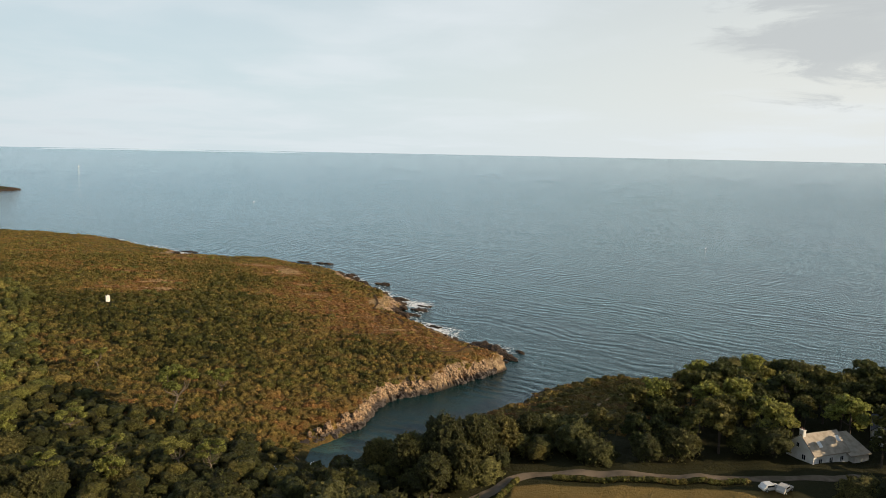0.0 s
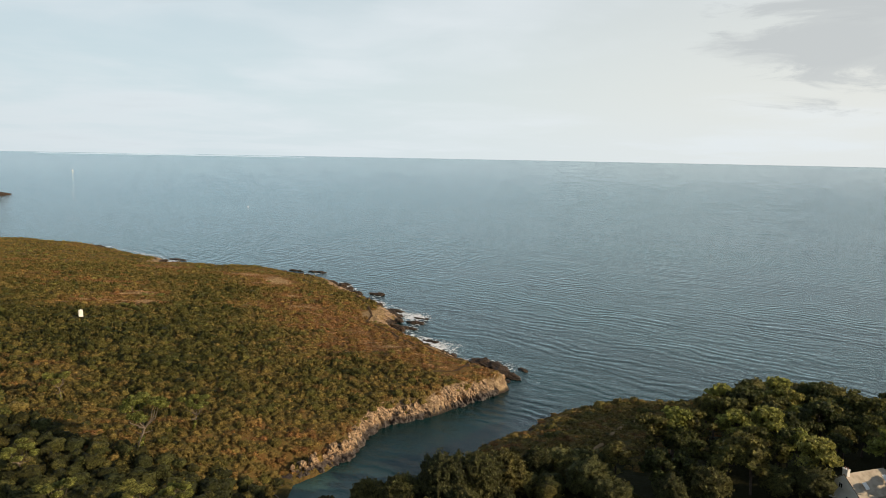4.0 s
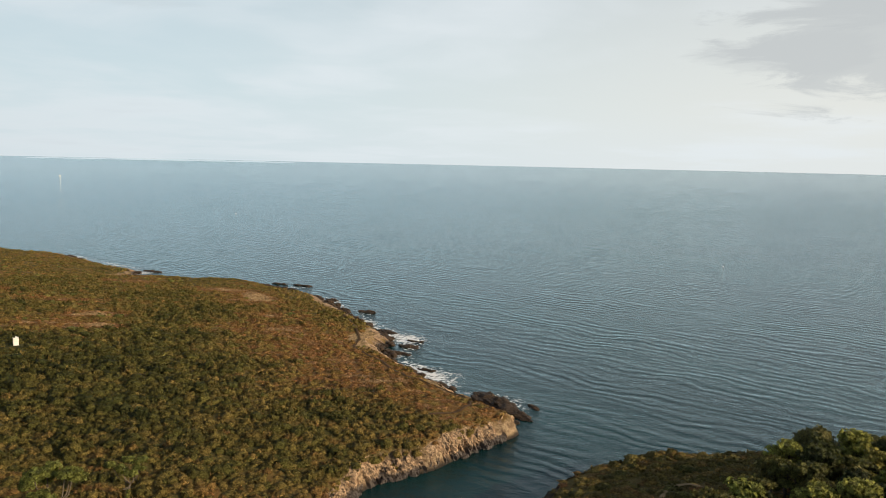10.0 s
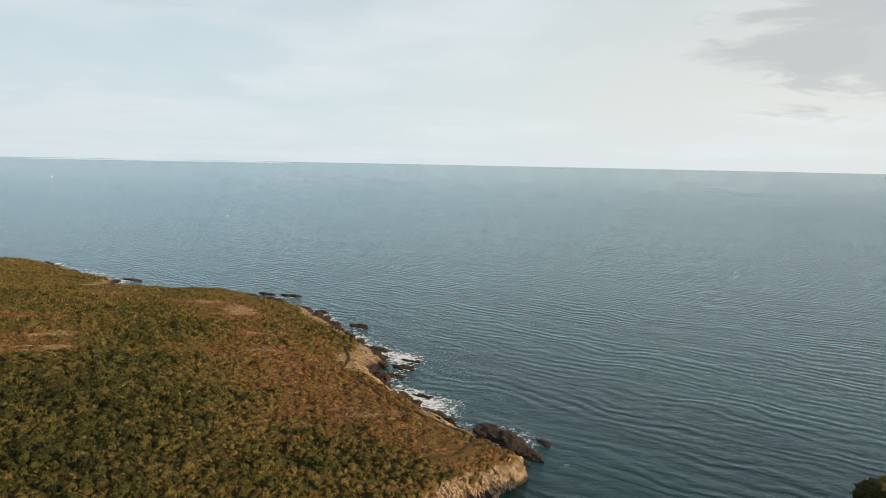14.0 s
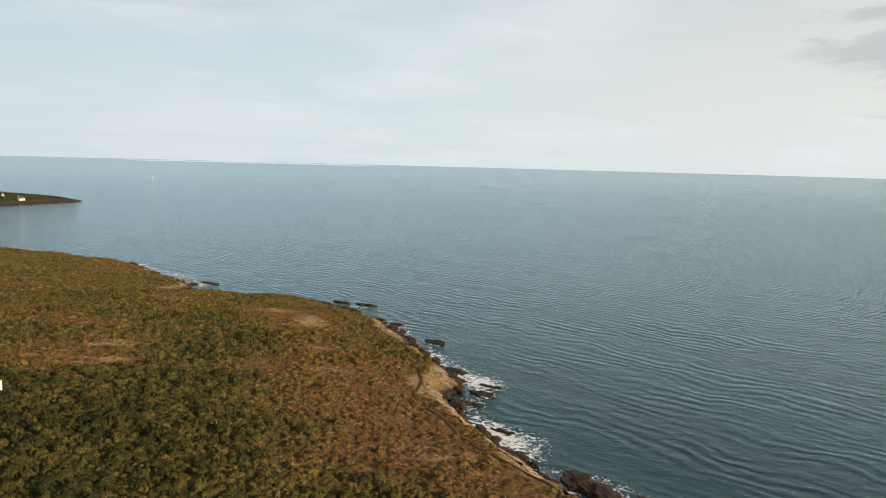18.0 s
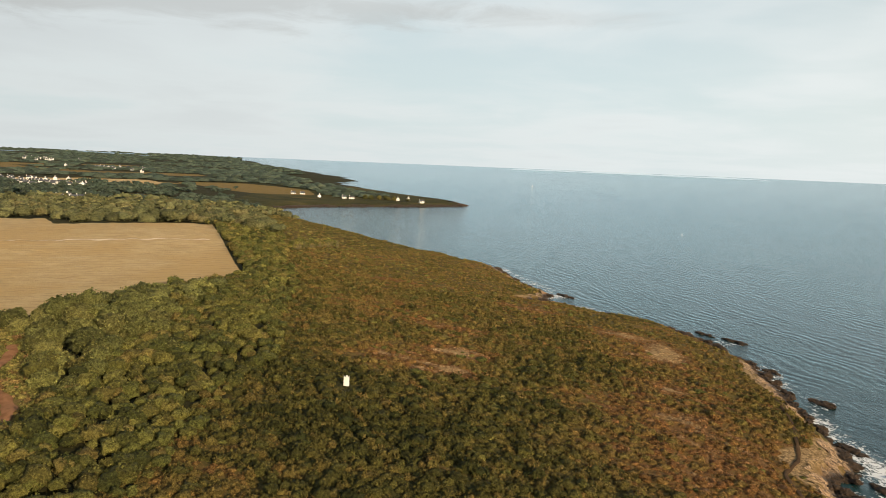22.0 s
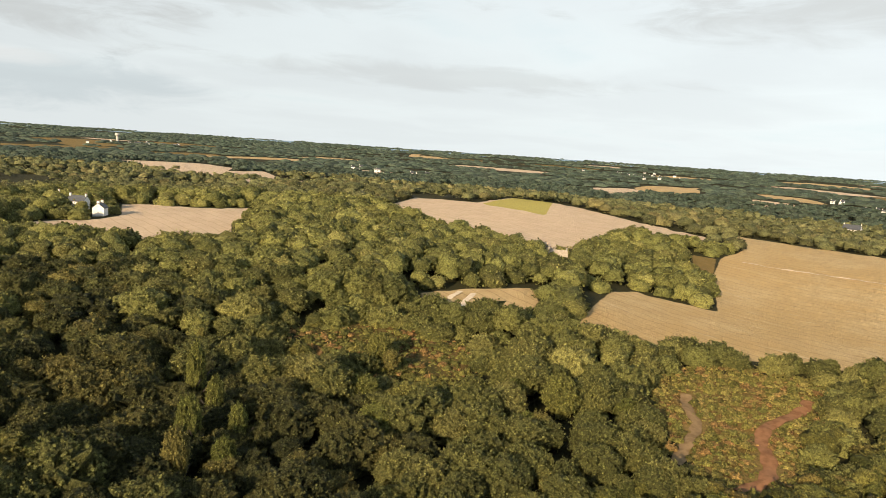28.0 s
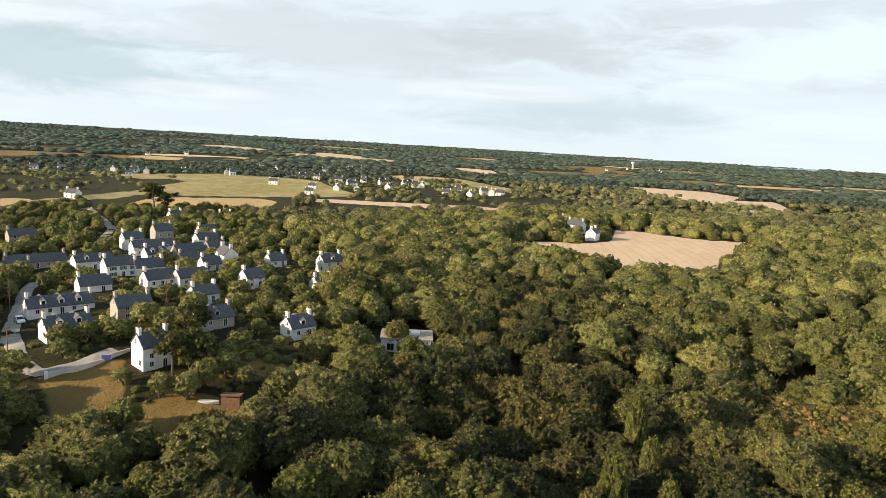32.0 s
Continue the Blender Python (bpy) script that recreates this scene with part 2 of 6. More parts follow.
def ground_build(n, s, out):
    p = n.place()
    fine, mid, big = n.noise(p, 1.3, 6, 0.7), n.noise(p, 0.11, 5), n.noise(p, 0.02, 4)
    ragged = n.math("MULTIPLY_ADD", mid, 6.0, -3.0)
    heath = n.ramp(n.math("MULTIPLY_ADD", fine, 0.9, n.math("SUBTRACT", n.attr("patch"), 0.47)),
                   (0.0, (0.020, 0.023, 0.008)), (0.3, (0.062, 0.057, 0.016)), (0.5, (0.135, 0.098, 0.030)), (0.75, (0.165, 0.082, 0.028)), (1.0, (0.36, 0.25, 0.12)))
    wood = n.mix(fine, (0.020, 0.022, 0.008), (0.05, 0.045, 0.016))
    col = n.mix(n.span(n.math("ADD", n.attr("in_heath"), ragged), -2.0, 2.0), wood, heath)
    # pasture and lawns
    grass = n.ramp(n.math("MULTIPLY_ADD", fine, 0.5, n.math("MULTIPLY", mid, 0.5)), (0.3, (0.15, 0.110, 0.032)), (0.55, (0.22, 0.150, 0.050)), (0.75, (0.29, 0.185, 0.075)))
    col = n.mix(n.span(n.math("ADD", n.attr("in_grass"), n.math("MULTIPLY", ragged, 0.3)), -0.5, 0.5), col, grass)
    # stubble with tramlines
    row = n.add("ShaderNodeTexWave")
    row.wave_type, row.bands_direction = "BANDS", "X"
    turn = n.add("ShaderNodeVectorRotate")
    turn.rotation_type = "Z_AXIS"
    n.put(turn.inputs["Vector"], p)
    turn.inputs["Angle"].default_value = radians(38)
    n.put(row.inputs["Vector"], turn.outputs[0])
    row.inputs["Scale"].default_value, row.inputs["Distortion"].default_value, row.inputs["Detail"].default_value = 0.055, 2.0, 3
    lines = n.span(row.outputs[0], 0.94, 0.99)
    stubble = n.mix(n.span(n.math("MULTIPLY_ADD", mid, 0.5, n.math("MULTIPLY", fine, 0.5)), 0.35, 0.65), (0.46, 0.325, 0.155), (0.58, 0.43, 0.225))
    stubble = n.mix(n.span(big, 0.4, 0.65), stubble, (0.50, 0.345, 0.155))
    streaks = n.add("ShaderNodeTexNoise")
    stretch = n.vmath("MULTIPLY", turn.outputs[0], (0.9, 0.05, 1.0))
    n.put(streaks.inputs["Vector"], stretch)
    streaks.inputs["Scale"].default_value, streaks.inputs["Detail"].default_value = 0.6, 3
    stubble = n.mix(n.math("MULTIPLY", n.span(streaks.outputs[0], 0.62, 0.72), 0.5), stubble, (0.62, 0.50, 0.32))
    stubble = n.mix(n.math("MULTIPLY", lines, 0.35), stubble, (0.21, 0.14, 0.07))
    col = n.mix(n.span(n.math("ADD", n.attr("in_stubble"), n.math("MULTIPLY", ragged, 0.25)), -0.4, 0.4), col, stubble)
    straw = n.mix(n.span(n.math("MULTIPLY_ADD", mid, 0.5, n.math("MULTIPLY", fine, 0.5)), 0.35, 0.65), (0.56, 0.42, 0.28), (0.66, 0.51, 0.355))
    straw = n.mix(n.math("MULTIPLY", lines, 0.3), straw, (0.34, 0.23, 0.14))
    col = n.mix(n.span(n.math("ADD", n.attr("in_straw"), n.math("MULTIPLY", ragged, 0.25)), -0.4, 0.4), col, straw)
    meadow = n.mix(n.span(n.math("MULTIPLY_ADD", mid, 0.6, n.math("MULTIPLY", big, 0.4)), 0.40, 0.60), (0.26, 0.235, 0.085), (0.42, 0.335, 0.165))
    col = n.mix(n.span(n.attr("in_meadow"), -1.0, 1.0), col, meadow)
    crop = n.mix(n.span(fine, 0.3, 0.7), (0.36, 0.31, 0.075), (0.50, 0.42, 0.12))
    col = n.mix(n.span(n.attr("in_crop"), -0.4, 0.4), col, crop)
    # bare turf, then rock where the land falls to the sea
    turf = n.mix(n.span(fine, 0.38, 0.62), (0.15, 0.10, 0.045), (0.42, 0.29, 0.15))
    col = n.mix(n.span(n.math("ADD", n.attr("in_turf"), n.math("MULTIPLY", ragged, 0.7)), -1.0, 1.5), col, turf)
    nz = n.add("ShaderNodeSeparateXYZ")
    n.put(nz.inputs[0], n.add("ShaderNodeNewGeometry").outputs["Normal"])
    steep = n.span(n.math("MULTIPLY_ADD", fine, 0.25, nz.outputs[2]), 0.98, 0.78)
    rock = n.mix(n.span(n.noise(p, 0.6, 6, 0.7), 0.4, 0.62), (0.17, 0.115, 0.07), (0.38, 0.28, 0.17))
    sp = n.add("ShaderNodeSeparateXYZ")
    n.put(sp.inputs[0], p)
    rock = n.mix(n.span(n.math("MULTIPLY_ADD", mid, 1.6, sp.outputs[2]), 2.4, 1.0), rock, (0.04, 0.032, 0.026))
    low = n.math("MULTIPLY", n.math("LESS_THAN", n.attr("inland"), 30.0), steep)
    col = n.mix(low, col, rock)
    n.put(s["Base Color"], col)
    n.put(s["Normal"], n.bump(n.math("MULTIPLY_ADD", fine, 0.9, n.noise(p, 0.35, 5, 0.6)), 1.0, 0.8))


M_GROUND = material("ground", ground_build, Roughness=0.92, Specular_IOR_Level=0.15)


def sea_build(n, s, out):
    p = n.place()
    swell_turn = n.add("ShaderNodeVectorRotate")
    swell_turn.rotation_type = "Z_AXIS"
    n.put(swell_turn.inputs["Vector"], p)
    swell_turn.inputs["Angle"].default_value = radians(38)
    swell = n.add("ShaderNodeTexWave")
    swell.wave_type, swell.bands_direction = "BANDS", "Y"
    n.put(swell.inputs["Vector"], swell_turn.outputs[0])
    swell.inputs["Scale"].default_value, swell.inputs["Distortion"].default_value = 0.055, 14.0
    swell.inputs["Detail"].default_value, swell.inputs["Detail Scale"].default_value = 4.0, 0.6
    roller = n.add("ShaderNodeTexWave")
    roller.wave_type, roller.bands_direction = "BANDS", "Y"
    n.put(roller.inputs["Vector"], swell_turn.outputs[0])
    roller.inputs["Scale"].default_value, roller.inputs["Distortion"].default_value = 0.014, 9.0
    roller.inputs["Detail"].default_value, roller.inputs["Detail Scale"].default_value = 3.0, 0.5
    long_turn = n.vmath("MULTIPLY", swell_turn.outputs[0], (0.50, 1.0, 1.0))
    chop = n.noise(long_turn, 0.22, 8, 0.68, distortion=0.5)
    ripple = n.noise(long_turn, 1.3, 4, 0.65)
    big = n.noise(n.vmath("MULTIPLY", swell_turn.outputs[0], (0.25, 1.0, 1.0)), 0.012, 4)
    shallow = n.attr("shallow")
    deep = n.mix(n.span(big, 0.35, 0.65), (0.002, 0.019, 0.020), (0.006, 0.037, 0.037))
    body = n.mix(n.span(shallow, 0.0, 1.0), deep, (0.05, 0.10, 0.09))
    lace = n.noise(p, 0.50, 7, 0.72, distortion=1.2)
    foam_at = n.attr("foam")
    foam = n.span(n.math("MULTIPLY_ADD", n.math("MULTIPLY_ADD", lace, 4.4, -2.2), n.math("MULTIPLY", foam_at, 3.0, clamp=True), foam_at), 0.50, 0.95)
    heights = n.math("ADD", n.math("MULTIPLY_ADD", chop, 0.85, n.math("MULTIPLY", n.math("MULTIPLY", swell.outputs[0], n.span(n.noise(long_turn, 0.035, 3), 0.32, 0.66)), 0.40)), n.math("MULTIPLY_ADD", ripple, 0.30, n.math("MULTIPLY", roller.outputs[0], 0.16)))
    normal = n.bump(heights, 0.30, 1.8)
    # water body: light scattered back from below; gloss: the sky on the waves
    below = n.add("ShaderNodeBsdfDiffuse")
    n.put(below.inputs["Color"], n.mix(foam, body, (0.78, 0.80, 0.80)))
    n.put(below.inputs["Normal"], normal)
    gloss = n.add("ShaderNodeBsdfGlossy")
    gloss.inputs["Color"].default_value = (0.85, 0.955, 1.0, 1)
    gloss.inputs["Roughness"].default_value = 0.06
    n.put(gloss.inputs["Normal"], normal)
    fresnel = n.add("ShaderNodeFresnel")
    fresnel.inputs["IOR"].default_value = 1.33
    n.put(fresnel.inputs["Normal"], normal)
    mixed = n.add("ShaderNodeMixShader")
    n.put(mixed.inputs[0], n.math("MULTIPLY", fresnel.outputs[0], n.math("SUBTRACT", 1.0, foam)))
    n.put(mixed.inputs[1], below.outputs[0])
    n.put(mixed.inputs[2], gloss.outputs[0])
    n.put(out.inputs[0], mixed.outputs[0])


M_SEA = material("sea_water", sea_build)


def wall_build(base, other, scale=1.2):
    def build(n, s, out):
        p = n.place()
        n.put(s["Base Color"], n.mix(n.span(n.noise(p, scale, 5), 0.35, 0.7), base, other))
        n.put(s["Normal"], n.bump(n.noise(p, 9, 4), 0.25, 0.02))
    return build


M_WHITE = material("white_render", wall_build((0.80, 0.79, 0.75), (0.66, 0.64, 0.58), 0.5), Roughness=0.85)
M_STONE = material("granite_wall", wall_build((0.38, 0.345, 0.30), (0.26, 0.235, 0.20), 2.5), Roughness=0.9)
M_SLATE = material("slate", wall_build((0.055, 0.060, 0.070), (0.095, 0.10, 0.108), 1.6), Roughness=0.65)
M_OLDROOF = material("weathered_roof", wall_build((0.42, 0.36, 0.28), (0.29, 0.245, 0.185), 0.9), Roughness=0.85)
M_TILE = material("clay_tile", wall_build((0.28, 0.11, 0.06), (0.20, 0.08, 0.05), 1.4), Roughness=0.8)
M_GLASS = material("window_glass", lambda n, s, o: None, Base_Color=(0.02, 0.025, 0.03), Roughness=0.08)
M_SHUTTER = material("painted_shutter", wall_build((0.10, 0.13, 0.17), (0.07, 0.09, 0.12)), Roughness=0.6)
M_WOOD = material("old_timber", wall_build((0.20, 0.11, 0.06), (0.12, 0.07, 0.045), 3), Roughness=0.85)
M_ROAD = material("road_surface", wall_build((0.34, 0.31, 0.27), (0.25, 0.23, 0.20), 0.5), Roughness=0.9)
M_TRACK = material("gravel_track", wall_build((0.20, 0.155, 0.11), (0.12, 0.095, 0.065), 0.4), Roughness=0.95, Specular_IOR_Level=0.1)
M_DIRT = material("bare_earth", wall_build((0.28, 0.19, 0.10), (0.20, 0.13, 0.065), 0.6), Roughness=0.95, Specular_IOR_Level=0.1)
M_PALE = material("pale_soil", wall_build((0.74, 0.62, 0.46), (0.62, 0.50, 0.36), 0.6), Roughness=0.95)
# path earth darkened to show the shadow along its edge
M_SHADEDIRT = material("shaded_path_earth", wall_build((0.085, 0.052, 0.028), (0.055, 0.034, 0.018), 0.6), Roughness=0.95, Specular_IOR_Level=0.1)
M_REDDIRT = material("red_earth", wall_build((0.30, 0.15, 0.075), (0.20, 0.095, 0.045), 0.5), Roughness=0.95, Specular_IOR_Level=0.1)
M_PAINT = material("white_paint", wall_build((0.78, 0.78, 0.76), (0.70, 0.70, 0.68), 3), Roughness=0.35)
M_RUBBER = material("rubber", lambda n, s, o: None, Base_Color=(0.02, 0.02, 0.02), Roughness=0.8)
M_BLUE = material("blue_paint", wall_build((0.10, 0.13, 0.35), (0.08, 0.10, 0.28), 3), Roughness=0.6)
# haze is put in as pale colour plus emission; the land is no lamp
M_HAZE = material("hazy_far_land", lambda n, s, o: None, Base_Color=(0.3, 0.36, 0.4), Roughness=1.0, Emission_Color=(0.50, 0.60, 0.65), Emission_Strength=0.85)
M_GREYCON = material("pale_concrete", wall_build((0.52, 0.50, 0.46), (0.42, 0.40, 0.37), 0.4), Roughness=0.85)

# ---- lie of the land ----
# shoreline, from the far west round the near headland and its cove to the open coast in the east
SHORE_FAR = [(-3400, 2900), (-2770, 2390), (-2190, 2102), (-1812, 1912), (-1560, 1745), (-1530, 1700), (-1480, 1560), (-1250, 1420), (-1096, 1342), (-935, 1266), (-824, 1234),
             (-700, 1140), (-690, 1110), (-710, 1018), (-751, 919), (-775, 853), (-777, 784), (-752, 731)]
SHORE_WEST = [(-680, 705), (-603, 672), (-523, 644), (-452, 612), (-375, 580), (-310, 565), (-265, 548), (-225, 508), (-190, 486), (-184, 468), (-192, 460),
              (-165, 460), (-130, 458), (-104, 449), (-84, 434), (-64, 413), (-48, 386), (-40, 366), (-24, 338), (-19, 326), (-24, 316), (-20, 305)]
SHORE_COVE = [(-13, 289), (-4, 275), (4, 263), (12, 250), (20, 240), (22, 235), (17, 229), (8, 220), (1, 214), (-6, 207), (-14, 204), (-19, 195), (-22, 181), (-28, 173), (-34, 167), (-33, 159),
              (-27, 155), (-20, 153), (-10, 156), (-2, 163), (4, 171), (14, 182), (26, 196), (45, 210), (66, 214), (88, 213), (110, 207), (150, 200), (220, 185), (400, 150), (900, 60), (3400, -900)]
SHORE = np.array(SHORE_FAR + SHORE_WEST + SHORE_COVE, float)
LAND = np.vstack([SHORE, [(3400, -3400), (-3400, -3400)]])
MIDDLE, REACH = (-20.0, 120.0), 3400.0


def segment_distance(px, py, line):
    """Distance from points to an open polyline."""
    best = np.full(px.shape, 1e9)
    for (ax, ay), (bx, by) in zip(line[:-1], line[1:]):
        dx, dy = bx - ax, by - ay
        t = np.clip(((px - ax) * dx + (py - ay) * dy) / (dx * dx + dy * dy + 1e-9), 0, 1)
        best = np.minimum(best, (px - ax - t * dx) ** 2 + (py - ay - t * dy) ** 2)
    return np.sqrt(best)


def inside(px, py, ring):
    odd = np.zeros(px.shape, bool)
    for (ax, ay), (bx, by) in zip(ring, np.roll(ring, -1, 0)):
        cross = (ay > py) != (by > py)
        with np.errstate(divide="ignore", invalid="ignore"):
            odd ^= cross & (px < (bx - ax) * (py - ay) / (by - ay) + ax)
    return odd


def depth(px, py, ring):
    """Signed distance to a closed outline, positive inside."""
    ring = np.array(ring, float)
    d = segment_distance(px, py, np.vstack([ring, ring[:1]]))
    return np.where(inside(px, py, ring), d, -d)


HILLS = [(-60, 125, 60, -3.4), (-100, 60, 60, -3.1), (60, 150, 90, -5.9), (-130, 250, 90, 8.2), (-280, 80, 110, 4.9), (-330, -60, 130, 4.8), (-500, 80, 140, 4.0), (-100, -60, 100, 7.9), (-340, 300, 130, -3.5), (-560, 250, 140, 2.6), (-600, 600, 180, -2.3), (0, -150, 200, -3.9), (-400, -300, 200, 6.3), (-800, 450, 220, -2.1), (-190, 40, 70, -6.1), (-850, 1000, 220, -13.8), (-180, 180, 70, -9.2), (-90, 340, 70, -10.5), (-400, 410, 90, 8.5), (-335, 205, 60, -5.8), (-245, 115, 60, 4.5), (-650, 90, 110, 8.3), (-800, -300, 200, 7.7), (-80, -300, 120, 8.7), (-80, 10, 50, 11.4), (0, 0, 80, -7.4), (-300, 495, 60, -11.2), (-150, 420, 50, -1.8), (-230, 440, 60, 1.9)]


def waves(x, y, size, seed):
    """Smooth wandering values from about -1 to 1."""
    v, r = 0.0, np.random.RandomState(seed)
    for k in range(7):
        a, f, ph = r.uniform(0, 6.28), r.uniform(0.6, 1.9) / size, r.uniform(0, 6.28, 2)
        u, w = x * math.cos(a) + y * math.sin(a), y * math.cos(a) - x * math.sin(a)
        v = v + np.sin(u * f * 6.28 + ph[0] + 1.3 * np.sin(w * f * 4.1 + ph[1]))
    return v / 3.2


def swell_up(x, y):
    """The last kilometres rise to where the true horizon stands."""
    s = np.maximum(abs(x - MIDDLE[0]), abs(y - MIDDLE[1])) / REACH
    r = np.hypot(x - MIDDLE[0], y - MIDDLE[1])
    return (75 - 0.0044 * r) * np.clip((s - 0.3) / 0.7, 0, 1) ** 2


def land_height(x, y, shore=None):
    x, y = np.asarray(x, float), np.asarray(y, float)
    if shore is None:
        shore = np.where(inside(x, y, LAND), 1, -1) * segment_distance(x, y, SHORE)
    plateau = 22.0
    for a, b, s, h in HILLS:
        plateau = plateau + h * np.exp(-((x - a) ** 2 + (y - b) ** 2) / (2 * s * s))
    d = shore + 1.6 * waves(x, y, 26, 3) * np.clip(1 - abs(shore) / 20, 0, 1)
    beach = np.exp(-((x + 33) ** 2 + (y - 158) ** 2) / (2 * 14 ** 2))
    cliff = (4.6 + 1.1 * np.clip((244 - y) / 10, 0, 1) - 2.2 * np.clip((y - 320) / 80, 0, 1) + 0.8 * waves(x, y, 60, 5)) * (1 - 0.85 * beach)
    rise = cliff * np.clip(d / (3.2 + 8 * beach), 0, 1) ** 0.8
    z = np.where(d > 0, rise + (plateau - cliff) * (1 - np.exp(-np.maximum(d - 3, 0) / 75)), np.maximum(-6, d * (0.9 - 0.75 * beach)))
    z = z + 0.35 * waves(x, y, 17, 8) * np.clip(d / 15, 0, 1)
    s = np.maximum(abs(x - MIDDLE[0]), abs(y - MIDDLE[1])) / REACH
    return z + swell_up(x, y) - 20 * np.clip((s - 0.3) / 0.7, 0, 1) ** 1.5


def height(x, y):
    return float(land_height(np.array([x]), np.array([y]))[0])


def axis(lo, hi, fine_lo, fine_hi, mid_lo, mid_hi, fine, mid):
    a = np.concatenate([np.arange(mid_lo, fine_lo, mid), np.arange(fine_lo, fine_hi, fine), np.arange(fine_hi, mid_hi + 1, mid)])
    left, right, step = [], [], mid
    while (left[-1] if left else mid_lo) - step > lo:
        step *= 1.13
        left.append((left[-1] if left else mid_lo) - step)
    step = mid
    while (right[-1] if right else mid_hi) + step < hi:
        step *= 1.13
        right.append((right[-1] if right else mid_hi) + step)
    left[-1], right[-1] = lo, hi
    return np.concatenate([left[::-1], a, right])


GX = axis(MIDDLE[0] - REACH, MIDDLE[0] + REACH, -130, 112, -720, 190, 2.6, 7.0)
GY = axis(MIDDLE[1] - REACH, MIDDLE[1] + REACH, 122, 500, -340, 760, 2.6, 7.0)
XX, YY = np.meshgrid(GX, GY)
SH = np.where(inside(XX, YY, LAND), 1, -1) * segment_distance(XX, YY, SHORE)


def mesh_of(name, verts, faces, material_, smooth=False, **attributes):
    """A mesh of quads (or triangles) from arrays, with values at its points."""
    me = bpy.data.meshes.new(name)
    k = faces.shape[1]
    me.vertices.add(len(verts))
    me.vertices.foreach_set("co", np.ascontiguousarray(verts, np.float32).ravel())
    me.loops.add(faces.size)
    me.loops.foreach_set("vertex_index", np.ascontiguousarray(faces, np.int32).ravel())
    me.polygons.add(len(faces))
    me.polygons.foreach_set("loop_start", np.arange(0, faces.size, k, dtype=np.int32))
    me.polygons.foreach_set("use_smooth", np.full(len(faces), smooth))
    for key, value in attributes.items():
        me.attributes.new(key, "FLOAT", "POINT").data.foreach_set("value", np.ascontiguousarray(value, np.float32).ravel())
    me.materials.append(material_)
    me.update(calc_edges=True)
    me.validate()
    return me


def sheet_faces(ny, nx):
    i = np.arange(ny * nx).reshape(ny, nx)
    return np.stack([i[:-1, :-1], i[:-1, 1:], i[1:, 1:], i[1:, :-1]], -1).reshape(-1, 4)


# outlines of what covers the land
STUBBLE = [[(-240, 150), (-310, 162), (-324, 172), (-313, 204), (-395, 214), (-440, 224), (-470, 240), (-494, 246), (-561, 245), (-514, 352), (-466, 336), (-424, 424), (-262, 326), (-256, 285), (-246, 235), (-241, 190)],
           [(-1415, 453), (-1619, 459), (-1542, 562), (-1330, 540)],
           [(-249, 97), (-270, 120), (-283, 134), (-262, 138), (-240, 131), (-238, 118), (-241, 104)]]
STRAW = [[(-259, -75), (-287, -87), (-307, -72), (-323, -72), (-369, -107), (-377, -97), (-378, -79), (-388, -54), (-408, -49), (-354, -24), (-329, -16), (-286, 8), (-276, -6), (-262, -31)],
         [(-487, 10), (-576, 8), (-571, 61), (-660, 79), (-642, 115), (-567, 176), (-518, 229), (-474, 220), (-474, 170), (-430, 150), (-386, 139), (-372, 128), (-390, 87), (-396, 75), (-430, 48)],
         [(-1900, -300), (-2100, -250), (-2000, 60), (-1850, 0)]]
GRASS = [[(-66, 2), (-82, 1), (-76, 27), (-66, 24)], [(-438, 208), (-437, 221), (-392, 213), (-385, 203)], [(16, 133), (26, 132), (70, 126), (80, 110), (20, 100), (8, 112)], [(-64, -4), (-62, -22), (-40, -24), (-36, 0)],
         [(-845, 565), (-901, 637), (-841, 665), (-764, 584)],
         [(-1152, 1014), (-1009, 1050), (-900, 971), (-961, 865), (-1182, 868)], [(-78, 24), (-86, 20), (-99, 27), (-93, 37), (-80, 36)], [(-100, 2), (-108, 1), (-113, 14), (-108, 22), (-100, 20), (-98, 9)],
         [(-172, 176), (-196, 171), (-222, 180), (-230, 205), (-222, 220), (-200, 206), (-180, 200), (-160, 193), (-156, 182)]]
CROP = [[(-561, 65), (-660, 79), (-642, 115), (-528, 118)]]
HEATH = [[(-30, 163), (-52, 160), (-84, 166), (-112, 186), (-136, 225), (-158, 262), (-192, 290), (-235, 335), (-300, 385), (-380, 450), (-520, 540), (-620, 640), (-560, 720), (-200, 560), (40, 300), (40, 225), (10, 200)],
         [(10, 164), (30, 158), (48, 165), (60, 178), (75, 190), (92, 216), (40, 225), (5, 180)], [(-200, 78), (-213, 85), (-219, 102), (-213, 111), (-211, 124), (-200, 126), (-184, 121), (-184, 112), (-192, 102), (-190, 86)],
         [(-690, 1300), (-1100, 1380), (-1050, 1000), (-800, 700), (-700, 800)]]


